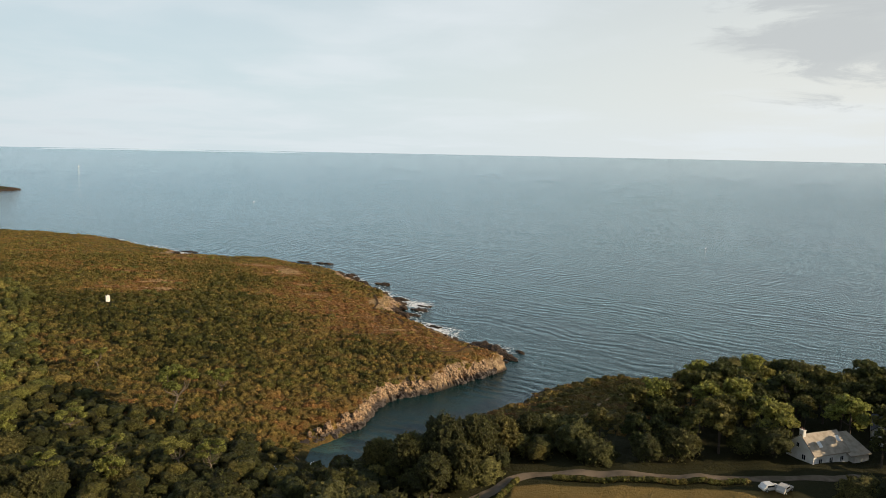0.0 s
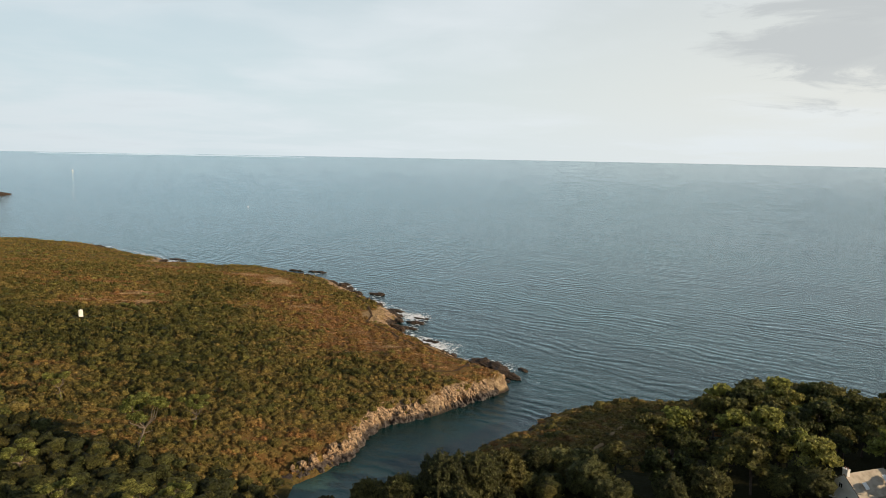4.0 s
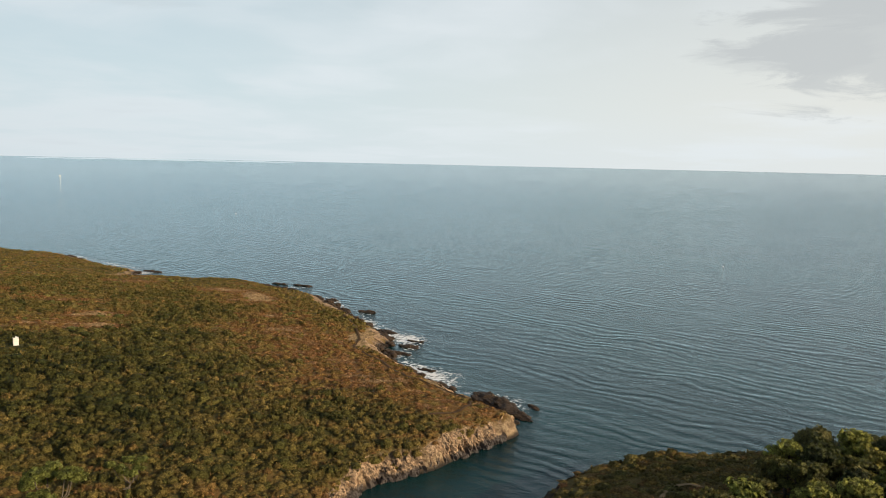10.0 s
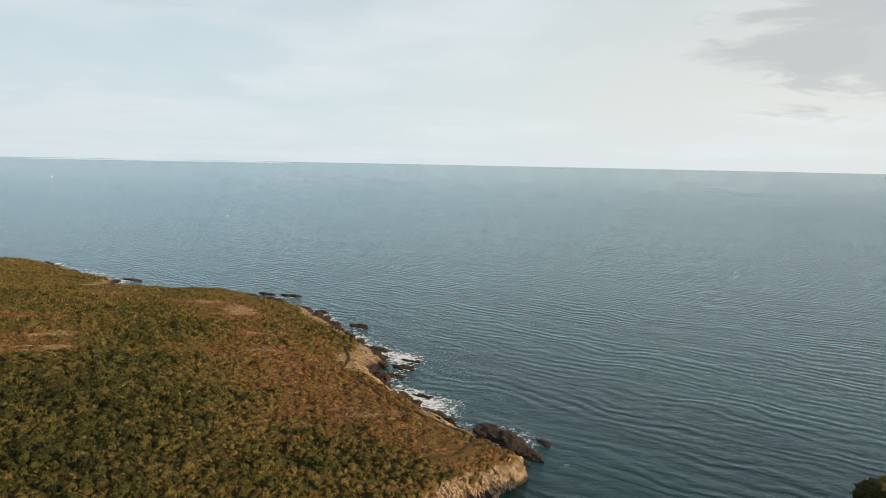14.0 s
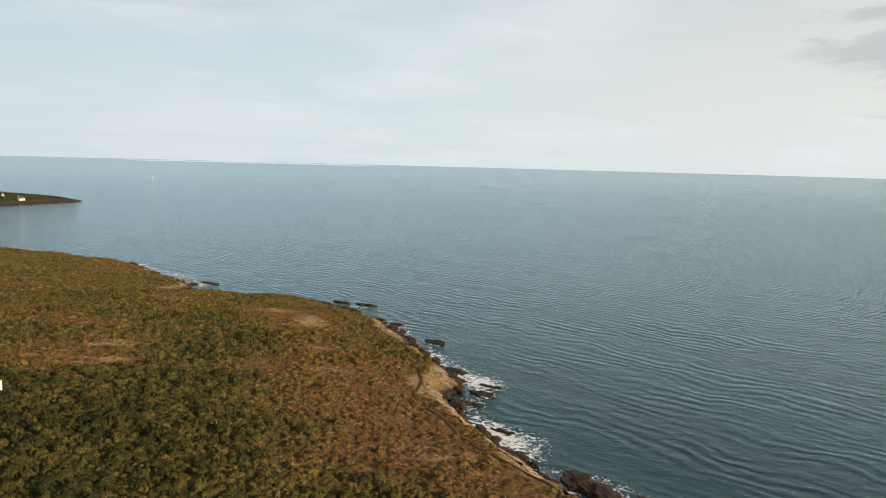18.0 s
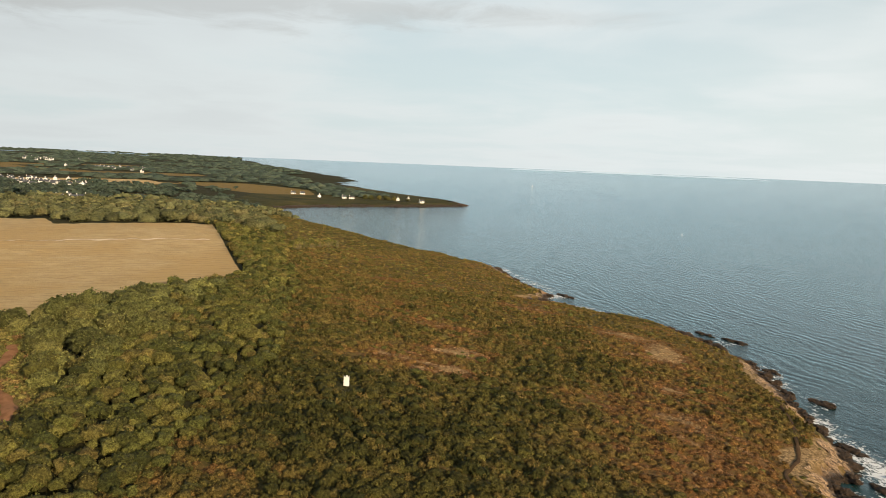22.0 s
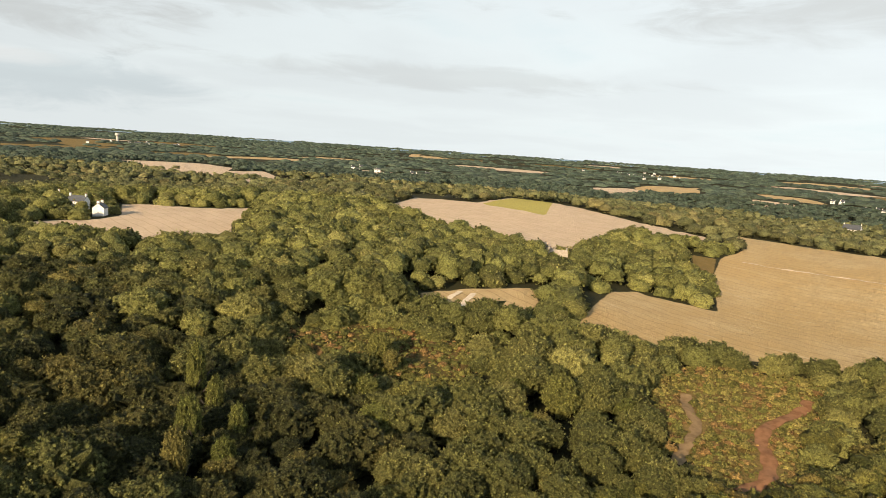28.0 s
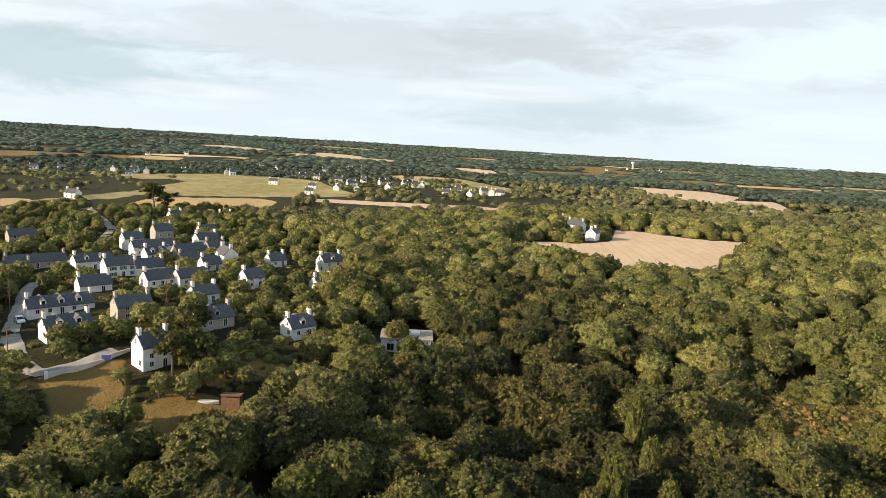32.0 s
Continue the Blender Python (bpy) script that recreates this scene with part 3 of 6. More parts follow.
# fields round the hamlet inland, with hedges between
STRAW += [
          [(-286, -323), (-342, -284), (-394, -240), (-369, -205), (-317, -260), (-272, -296)],
          [(-1074, -1188), (-1100, -1071), (-904, -802), (-839, -681), (-838, -796)],
          [(-956, -604), (-1028, -514), (-1059, -488), (-899, -339), (-755, -268), (-671, -257), (-715, -360)],
          [(-726, -293), (-862, -274), (-742, -193), (-769, -153), (-810, -115), (-642, -158), (-636, -227)],
          [(-1295, 117), (-1417, 206), (-1399, 237), (-1134, 207), (-1055, 179)],
          [(-1351, 414), (-1267, 477), (-1136, 433), (-1127, 374)]]
STUBBLE += [[(-150, -288), (-169, -323), (-241, -322), (-244, -296), (-215, -248), (-140, -233)],
          [(-599, -765), (-699, -756), (-720, -695), (-599, -552), (-564, -661)],
          [(-622, -570), (-603, -460), (-528, -394)],
          [(-348, -1240), (-451, -1204), (-396, -1067), (-323, -1082)],
          [(-248, -1548), (-357, -1549), (-314, -1427), (-226, -1445)],
          [(-84, -317), (-98, -313), (-98, -289), (-81, -271)],
          [(-1388, 205), (-1639, 259), (-1677, 371), (-1357, 330), (-1276, 263)],
          [(-894, -46), (-916, -30), (-810, -18)],
          [(-561, -1338), (-652, -1378), (-566, -1203), (-509, -1202)]]
GRASS += [[(-486, -1133), (-520, -1095), (-585, -1206), (-523, -1210)]]
MEADOW = [[(-93, -295), (-131, -333), (-173, -387), (-198, -452), (-229, -503), (-256, -545), (-256, -604), (-222, -579), (-209, -668), (-339, -708), (-379, -664), (-409, -633), (-416, -585), (-371, -457), (-341, -351), (-293, -336), (-265, -337), (-184, -339), (-173, -350), (-142, -307)],
          [(-746, -781), (-699, -655), (-594, -440), (-507, -365), (-549, -457), (-598, -581)]]

# more fields between the far hedges
_far = random.Random(23)
for _k in range(34):
    _a, _d = radians(_far.uniform(182, 268)) if _k % 3 else radians(_far.uniform(140, 182)), _far.uniform(1150, 2900)
    _x, _y, _t = MIDDLE[0] + _d * math.cos(_a), MIDDLE[1] + _d * math.sin(_a), _far.uniform(0, 3.14)
    _l, _w = _far.uniform(60, 120) * (0.6 + _d / 2200), _far.uniform(35, 70) * (0.6 + _d / 2200)
    if abs(_x + 380) < 170 and abs(_y + 400) < 130:
        continue
    (STRAW, GRASS, STUBBLE, GRASS)[_k % 4].append([(_x + u * _l * math.cos(_t) - v * _w * math.sin(_t), _y + u * _l * math.sin(_t) + v * _w * math.cos(_t)) for u, v in ((-1, -1), (1, -0.9), (1.1, 1), (-0.9, 1))])


GLADE = 8   # the glade with its tracks, among the grass outlines


def union(px, py, rings):
    d = np.full(px.shape, -1e3)
    for ring in rings:
        d = np.maximum(d, depth(px, py, ring))
    return d


def TURF_WIDE(x, y):
    """How far the short pale turf reaches in from the outer shore."""
    return 4.5 + 2.0 * waves(x, y, 45, 31) + 6.5 * np.exp(-((y - 318) / 17) ** 2) + 4 * np.exp(-((y - 385) / 14) ** 2) + 3 * np.exp(-((y - 252) / 8) ** 2) + 5 * np.exp(-((x + 180) ** 2 + (y - 470) ** 2) / 300)


# places on the heath: x, y, spread along and across, turn, and the change towards rust and pale grass (+) or green (-)
HEATH_SPOTS = [(-14, 245, 36, 30, 0, 0.16), (-57, 299, 26, 20, 20, 0.17), (-25, 262, 22, 14, 120, 0.12), (-135, 281, 16, 7, 20, 0.27), (-126, 305, 7, 4, 30, 0.49), (-116, 288, 7, 3.5, 30, 0.43), (-86, 383, 9, 5, 120, 0.57), (-108, 394, 7, 4, 20, 0.39),
               (-156, 401, 9, 3, 20, 0.35), (-60, 350, 34, 14, 125, 0.10), (-70, 335, 5, 3, 0, 0.29), (-56, 311, 4, 2.5, 0, 0.29), (-178, 455, 9, 5, 20, 0.42), (-97, 372, 20, 12, 120, 0.10), (-150, 330, 10, 4, 25, 0.29), (-182, 345, 12, 4, 30, 0.27), (-230, 390, 14, 5, 30, 0.29),
               (-119, 371, 9, 18, -25, -0.11), (-101, 320, 10, 26, -14, -0.16), (-85, 272, 15, 24, -10, -0.13), (-82, 245, 18, 14, 0, -0.08), (-162, 304, 16, 5, 20, -0.06), (-123, 247, 24, 16, 10, -0.14), (-93, 225, 30, 18, 0, -0.13), (-60, 215, 26, 14, 10, -0.13),
               (-30, 225, 8, 4, 40, -0.14), (-20, 224, 9, 3, 20, -0.15), (-6, 222, 7, 2.5, 20, -0.14), (-55, 258, 12, 6, 10, -0.07), (-204, 357, 40, 16, 30, -0.08), (-160, 270, 26, 14, 20, -0.11), (-44, 200, 16, 10, 30, -0.09), (-260, 420, 40, 18, 30, -0.05)]


def patches(x, y):
    """Where the heath is rust-brown (high) or green (low)."""
    v = 0.485 + 0.07 * waves(x, y, 60, 21) + 0.10 * waves(x, y * 1.8, 20, 22) + 0.10 * waves(x * 0.8, y * 2.2, 9, 23)
    for cx, cy, along_, across, turn, change in HEATH_SPOTS:
        co, si = math.cos(radians(turn)), math.sin(radians(turn))
        u, w = (x - cx) * co + (y - cy) * si, (y - cy) * co - (x - cx) * si
        v = v + change * np.exp(-0.5 * ((u / along_) ** 2 + (w / across) ** 2))
    return np.clip(v - 0.25 * (y > 700), 0.02, 0.98)


ZZ = land_height(XX, YY, SH)
turf = np.minimum(np.minimum(SH - 2.0, TURF_WIDE(XX, YY) - SH), YY - 246)
me = mesh_of("ground", np.stack([XX, YY, ZZ], -1).reshape(-1, 3), sheet_faces(*XX.shape), M_GROUND, True,
             in_stubble=union(XX, YY, STUBBLE), in_straw=union(XX, YY, STRAW), in_grass=union(XX, YY, GRASS), in_crop=union(XX, YY, CROP), in_meadow=union(XX, YY, MEADOW), in_heath=union(XX, YY, HEATH),
             in_turf=turf, patch=patches(XX, YY), inland=SH)
tagged(new("ground", me), "coastal land with heath, stubble fields and woodland floor", "ground", kind="structure")

# the sea: one sheet, with foam where the swell meets the outer shore and reefs
REEFS = [(18.5, 257, 11.5, 7.5), (25, 247, 4, 4), (30, 255, 2.6, 2.6), (-15, 312, 5, 4), (-21, 345, 5, 4), (-11, 322, 6, 4), (-8, 330, 4, 2.5), (-3, 291, 4, 2.5), (-34, 384, 5, 4), (-78, 452, 8, 4), (-92, 456, 7, 3), (-55, 412, 5, 3), (-182, 492, 8, 4)]
outer = segment_distance(XX, YY, np.array([(12, 258), (-2, 276), (-11, 292), (-17, 306), (-15, 330), (-36, 370), (-64, 416), (-104, 452), (-180, 470), (-200, 505), (-270, 556)], float))
near_reef = np.full(XX.shape, 99.0)
for rx, ry, rl, rw in REEFS:
    near_reef = np.minimum(near_reef, np.hypot(XX - rx, YY - ry) - rl * 0.8)
broken = 0.55 + 0.45 * waves(XX, YY, 30, 41)
foam = np.clip(1 - outer / 11, 0, 1) * broken * 1.1 + np.clip(1 - near_reef / 5.0, 0, 1) * 0.5 * broken
foam += 0.6 * np.exp(-((XX - 4) ** 2 / 60 + (YY - 284) ** 2 / 90)) + 0.55 * np.exp(-((XX + 9) ** 2 / 40 + (YY - 336) ** 2 / 60)) + 0.35 * np.exp(-((XX - 34) ** 2 / 14 + (YY - 241) ** 2 / 3))
foam = np.where(YY < 232, 0, foam)
shallow = np.exp(-((XX + 24) ** 2 + (YY - 160) ** 2) / (2 * 10 ** 2)) * 0.9 + np.clip(1 - outer / 14, 0, 1) * 0.25
me = mesh_of("sea", np.stack([XX, YY, swell_up(XX, YY) - np.where(SH > 60, 2.0 + 20 * np.clip((SH - 60) / 200, 0, 1), 0)], -1).reshape(-1, 3), sheet_faces(*XX.shape), M_SEA, True, foam=foam, shallow=shallow)
tagged(new("sea", me), "blue-green sea with small swell and white foam at the rocks", "water", kind="structure")

# ---- building helpers ----


def part(name, bm, material_, parent=None, label="", smooth=False):
    me = bpy.data.meshes.new(name)
    bm.to_mesh(me)
    bm.free()
    me.materials.append(material_)
    if smooth:
        for f in me.polygons:
            f.use_smooth = True
    ob = new(name, me)
    ob.parent = parent
    return tagged(ob, label)


def share(name, me, parent, m=None):
    ob = new(name, me)
    ob.parent = parent
    if m is not None:
        ob.matrix_basis = m
    return ob


def thing(name, m, label, category, group="", kind=""):
    ob = new(name)
    ob.matrix_basis = m
    ob.empty_display_size = 0.5
    return tagged(ob, label, category, group, kind)


def box(bm, x0, x1, y0, y1, z0, z1):
    v = [bm.verts.new(c) for c in ((x0, y0, z0), (x1, y0, z0), (x1, y1, z0), (x0, y1, z0), (x0, y0, z1), (x1, y0, z1), (x1, y1, z1), (x0, y1, z1))]
    for f in ((3, 2, 1, 0), (4, 5, 6, 7), (0, 1, 5, 4), (1, 2, 6, 5), (2, 3, 7, 6), (3, 0, 4, 7)):
        bm.faces.new([v[i] for i in f])
    return v


def tube(bm, points, radii, sides=7):
    """A tapered limb through the points."""
    rings = []
    for i, (p, r) in enumerate(zip(points, radii)):
        way = (Vector(points[min(i + 1, len(points) - 1)]) - Vector(points[max(i - 1, 0)])).normalized()
        side = way.orthogonal().normalized()
        other = way.cross(side)
        rings.append([bm.verts.new(Vector(p) + r * (math.cos(6.2832 * k / sides) * side + math.sin(6.2832 * k / sides) * other)) for k in range(sides)])
    for a, b in zip(rings[:-1], rings[1:]):
        for k in range(sides):
            bm.faces.new((a[k], a[(k + 1) % sides], b[(k + 1) % sides], b[k]))
    bm.faces.new(rings[0][::-1])
    bm.faces.new(rings[-1])


# ---- foliage ----
def ball(n):
    """Corners and quads of a round lump, n cells along each of six sides."""
    bm = bmesh.new()
    bmesh.ops.create_cube(bm, size=2)
    bmesh.ops.subdivide_edges(bm, edges=bm.edges, cuts=n - 1, use_grid_fill=True)
    v = np.array([x.co.normalized()[:] for x in bm.verts])
    bm.verts.index_update()
    f = np.array([[x.index for x in y.verts] for y in bm.faces])
    bm.free()
    return v, f


BALL1, BALL2, BALL3, BALL5 = ball(1), ball(2), ball(3), ball(5)


def unit(v):
    return v / (np.linalg.norm(v, axis=-1, keepdims=True) + 1e-9)


def leaves(r, at, out, size):
    """Loose four-cornered tufts at the points, facing out with much disorder."""
    n = len(at)
    nor = unit(out + r.normal(0, 0.75, (n, 3)))
    a = unit(np.cross(nor, r.normal(0, 1, (n, 3))))
    b = np.cross(nor, a)
    s = size * r.uniform(0.6, 1.35, (n, 1))
    v = np.stack([at + s * (-a * r.uniform(0.7, 1.2, (n, 1)) - b * 0.6), at + s * (a * 0.7 - b * r.uniform(0.6, 1.2, (n, 1))),
                  at + s * (a * r.uniform(0.7, 1.2, (n, 1)) + b * 0.7), at + s * (-a * 0.6 + b * r.uniform(0.7, 1.2, (n, 1)))], 1)
    v[:, 2] += nor * s * 0.25
    return v.reshape(-1, 3), np.arange(4 * n).reshape(n, 4)


def crown(seed, clumps, tufts, tuft, tall=0.8, flat=False, core=None, rough=0.05, dome=0.0):
    """A crown about one metre in radius on z = 0: an uneven body that bulges into clumps, with loose tufts standing out of it."""
    r = np.random.RandomState(seed)
    d = unit(r.normal(0, 1, (clumps * 4, 3)) + [0, 0, 0.3])
    d = d[d[:, 2] > (-0.05 if flat else -0.3)][:clumps]
    for _ in range(8):   # spread the clumps apart
        push = d[:, None] - d[None]
        dist = np.linalg.norm(push, axis=2) + 1e-6
        d = unit(d + 0.05 * (push / dist[..., None] ** 2 * (dist < 1.0)[..., None]).sum(1) / 3)
    reach = r.uniform(0.24, 0.46, len(d)) * (1 + 0.25 * np.sin(np.arctan2(d[:, 1], d[:, 0]) * 2 + seed)) * (1 - 0.42 * dome)
    width = 1.25 / math.sqrt(clumps) * (1 + 0.25 * dome)

    def radius(u):
        gap = np.linalg.norm(u[:, None] - d[None], axis=2) / width
        return 0.58 + 0.16 * dome + (reach * np.sqrt(np.clip(1 - 0.5 * gap ** 2, 0, 1))).max(1)

    vs, fs, base = [], [], 0
    seen = core is not None and (len(core[1]) > 400 or (core[0][core[1]][:, :, 2] > -0.55).all(1))
    squeeze = np.array([1, 1, tall])
    if core is not None:
        u = unit(core[0] + r.normal(0, 0.03, core[0].shape))
        vs.append(u * (radius(u) * (1 + r.normal(0, rough, len(u))))[:, None] * squeeze)
        fs.append(core[1][seen] if len(core[1]) <= 400 else core[1])
        base = len(u)
    u = unit(r.normal(0, 1, (tufts, 3)) + [0, 0, 0.45])
    v, f = leaves(r, u * (radius(u) * r.uniform(0.92, 1.10, tufts))[:, None] * squeeze, u, tuft)
    vs.append(v)
    fs.append(f + base)
    return np.vstack(vs), np.vstack(fs)


def scatter(templates, r, xs, ys, zs, radius, squash):
    """Many crowns joined: corners, quads and a value for each crown."""
    vs, fs, ts, base = [], [], [], 0
    pick = r.randint(0, len(templates), len(xs))
    turn = r.uniform(0, 6.283, len(xs))
    tint = r.uniform(0, 1, len(xs))
    for k, (tv, tf) in enumerate(templates):
        m = np.where(pick == k)[0]
        if not len(m):
            continue
        co, si = np.cos(turn[m])[:, None], np.sin(turn[m])[:, None]
        x = (tv[:, 0] * co - tv[:, 1] * si) * radius[m][:, None] + xs[m][:, None]
        y = (tv[:, 0] * si + tv[:, 1] * co) * radius[m][:, None] + ys[m][:, None]
        z = tv[:, 2] * (radius[m] * squash[m])[:, None] + zs[m][:, None]
        vs.append(np.stack([x, y, z], -1).reshape(-1, 3))
        fs.append((tf[None] + (np.arange(len(m)) * len(tv))[:, None, None] + base).reshape(-1, 4))
        ts.append(np.repeat(tint[m], len(tv)))
        base += len(m) * len(tv)
    return np.vstack(vs), np.vstack(fs), np.concatenate(ts)


def spread(r, x0, x1, y0, y1, step, jitter=0.42):
    """Evenly strewn places, none on a grid line."""
    gx, gy = np.meshgrid(np.arange(x0, x1, step), np.arange(y0, y1, step * 0.87))
    gx = gx + (np.arange(gx.shape[0]) % 2)[:, None] * step / 2
    n = gx.size
    return gx.ravel() + r.uniform(-jitter, jitter, n) * step, gy.ravel() + r.uniform(-jitter, jitter, n) * step


ROADS = {"lane": [(-120, -260), (-116, -180), (-100, -130), (-84, -100), (-72, -74), (-68, -50), (-64, -28), (-64, -8), (-66, 2), (-74, 1), (-82, -3)],
         "coast_road": [(-4, 121), (6, 126), (12, 131), (17, 137), (25, 138), (38, 136), (49, 134), (62, 133), (85, 131), (140, 128)]}
# villages in the distance: place, spread, number of houses, ridge's turn
HAMLETS = [(-1100, 600, 130, 55, 38, 50), (-1420, 575, 60, 25, 5, 50), (-2300, 1150, 130, 80, 12, 40),
           (-1900, -1200, 160, 120, 14, 120), (-1250, -250, 150, 110, 10, 110), (-600, -900, 170, 110, 6, 150), (-2200, 300, 200, 150, 16, 60), (-1700, 1050, 150, 90, 14, 40), (-250, -700, 120, 70, 8, 160), (-770, 515, 40, 25, 6, 50)]
CLIFF_PATH = [(-44, 362), (-36, 344), (-33, 330), (-29.5, 316), (-31, 303), (-25, 291), (-18.5, 281), (-13, 270), (-6, 260), (2.4, 254), (9.6, 247.5), (10.3, 240), (6, 231), (-3, 226)]
CLEARING_PATHS = [[(-205, 180), (-196, 179), (-188, 181), (-176, 177), (-166, 174)], [(-212, 210), (-205, 207), (-192, 196), (-184, 193), (-174, 193), (-165, 191), (-158, 184)]]
# places of houses: x, y, ridge length, width, wall height, ridge's turn
NEAR_HOUSES = [(-76, -42, 20.5, 7, 2.5, 186), (-74, -18, 13.1, 7, 3.1, 191), (-86, 7, 8.5, 7, 5.2, 192), (-89, -24, 11.1, 7, 3.7, 187), (-109, -33, 9.3, 7, 2.8, 192), (-104, -10, 11.5, 7, 2.5, 190), (-121, 1, 9.1, 7, 2.9, 188), (-162, -62, 10.8, 7, 4.3, 186)]
VILLAGE = [(-87, -60, 11.4, 7, 2.5, 186), (-93, -96, 15.9, 7, 3.3, 191), (-98, -79, 13.7, 7, 4.3, 189), (-106, -78, 12.1, 7, 2.7, 187), (-104, -58, 12.2, 7, 2.7, 192), (-113, -56, 13.3, 7, 2.9, 190), (-112, -126, 9.8, 7, 4.3, 188), (-116, -114, 19.5, 7, 3.5, 186), (-114, -102, 9.9, 7, 2.5, 191), (-126, -138, 10.0, 7, 5.2, 189), (-147, -147, 10.5, 7, 2.8, 187), (-139, -124, 11.8, 7, 3.0, 192), (-136, -104, 9.6, 7, 2.9, 190), (-126, -103, 14.6, 7, 2.5, 188), (-125, -76, 8.4, 7, 2.5, 186), (-132, -80, 9, 7, 4.9, 98), (-121, -87, 8.4, 7, 2.5, 189), (-172, -196, 8.4, 7, 2.6, 187), (-148, -198, 8.4, 7, 3.3, 192), (-79, -155, 13.2, 7, 3.6, 190), (-78, -106, 23.8, 7, 2.5, 188), (-71, -100, 13.1, 7, 2.5, 186), (-128, -47, 8.4, 7, 3.5, 191), (-148, -40, 8.4, 7, 2.5, 189), (-148, -76, 8.4, 7, 2.5, 187)]
PINK_HOUSES = [(-332, -104, 12, 8, 4.6, 100), (-317, -79, 8, 7, 4.2, 20), (-362, -137, 12, 7, 3.6, 150), (-415, -93, 11, 7, 3.4, 120), (-438, -90, 14, 7, 3.6, 150), (-407, -129, 9, 7, 3.4, 100), (-433, -135, 9, 7, 3.4, 100)]
FARM_HOUSES = [(-354, 138, 11, 7, 4.2, 100), (-364, 132, 10, 7, 4.0, 20), (-319, 166, 8, 5, 3, 70)]
ALL_HOUSES = NEAR_HOUSES + VILLAGE + PINK_HOUSES + FARM_HOUSES + [(83, 143, 12, 9, 3.4, 0), (104, 153, 11, 8, 4, 0), (-143, 13, 17, 10, 3, 0), (-95, 30, 6, 3, 2, 0), (-36, 146, 6, 4, 2, 0), (-30, 156, 3, 4, 2, 0)]


def clear_of(x, y, margin=0.0):
    """Whether trees may stand there: on land, outside fields, roads, heath and houses."""
    ok = inside(x, y, LAND) & (segment_distance(x, y, SHORE) > 5)
    for rings in (STUBBLE, STRAW, CROP, GRASS, MEADOW):
        ok &= union(x, y, rings) < -2.2 - margin
    ok &= union(x, y, HEATH) < 0
    for line in ROADS.values():
        ok &= segment_distance(x, y, np.array(line, float)) > 4.0 + margin
    for hx, hy, hl, hw, _, _ in ALL_HOUSES:
        ok &= np.hypot(x - hx, y - hy) > 0.62 * hl + 2.5 + margin
        ok &= (np.hypot(x - hx - 3.6, y - hy - 4.6) > 0.4 * hl + 1.5) | (hy > 20) | (hy < -190)
        ok &= (np.hypot(x - hx - 9, y - hy - 8) > 8) | (hx > -300) | (hx < -460) | (hy > 0) | (hy < -190)
    return ok


VILLAGE_RING = [(-60, 8), (-62, -130), (-90, -245), (-190, -245), (-180, -70), (-140, -20), (-118, 8), (-97, 38), (-70, 30)]
PINE_RING = [(28, 150), (50, 163), (64, 178), (72, 192), (140, 190), (260, 160), (260, 90), (150, 128), (92, 132), (70, 146), (45, 143)]

rng = np.random.RandomState(11)
NEAR_CROWNS = [crown(100 + k, 105 + 12 * (k % 4), 2100, 0.034, tall=(0.78, 0.88, 1.0)[k % 3], core=ball(9), rough=0.06, dome=(0.55, 0.25, 0.4)[k % 3]) for k in range(9)]
MID_CROWNS = [crown(200 + k, 80, 900, 0.046, tall=0.85, core=ball(7), rough=0.10, dome=0.3) for k in range(9)]
GARDEN_CROWNS = [crown(230 + k, 42, 430, 0.058, tall=0.85, core=ball(7), rough=0.06, dome=0.35) for k in range(6)]
SCRUB = [crown(250 + k, 26, 150, 0.068, tall=0.75, flat=True, core=BALL3, rough=0.12, dome=0.2) for k in range(8)]
FAR_CROWNS = [crown(300 + k, 36, 170, 0.075, tall=0.8, core=BALL3, rough=0.11, dome=0.35) for k in range(8)]
DIM_CROWNS = [crown(350 + k, 7, 6, 0.25, tall=0.8, core=BALL2, rough=0.08) for k in range(8)]


def trunk_mesh(seed, tall, thick):
    r = random.Random(seed)
    bm = bmesh.new()
    lean = (r.uniform(-0.08, 0.08), r.uniform(-0.08, 0.08))
    pts = [(lean[0] * h * tall + 0.1 * math.sin(h * 5 + seed), lean[1] * h * tall, -0.6 + h * (tall + 0.6)) for h in (0, 0.25, 0.5, 0.75, 1)]
    tube(bm, pts, [thick * 1.3, thick, thick * 0.85, thick * 0.7, thick * 0.45])
    for k in range(5):
        a, h = r.uniform(0, 6.28), r.uniform(0.5, 0.95)
        p = Vector(pts[2]).lerp(Vector(pts[4]), (h - 0.5) * 2)
        q = p + Vector((math.cos(a), math.sin(a), 0.9)) * tall * 0.28
        tube(bm, [p, p.lerp(q, 0.5) + Vector((0, 0, -0.15)), q], [thick * 0.4, thick * 0.3, thick * 0.12], 5)
    me = bpy.data.meshes.new("trunk")
    bm.to_mesh(me)
    bm.free()
    me.materials.append(M_BARK)
    return me


# --- woodland of oak, chestnut and sallow: the trees nearest the flight one by one, the rest as woodland
TREE_KINDS = []
for k, (v, f) in enumerate(NEAR_CROWNS):
    TREE_KINDS.append((mesh_of("crown", v, f, M_BROAD, False, tint=np.zeros(len(v))), trunk_mesh(k, 1.0, 0.05)))


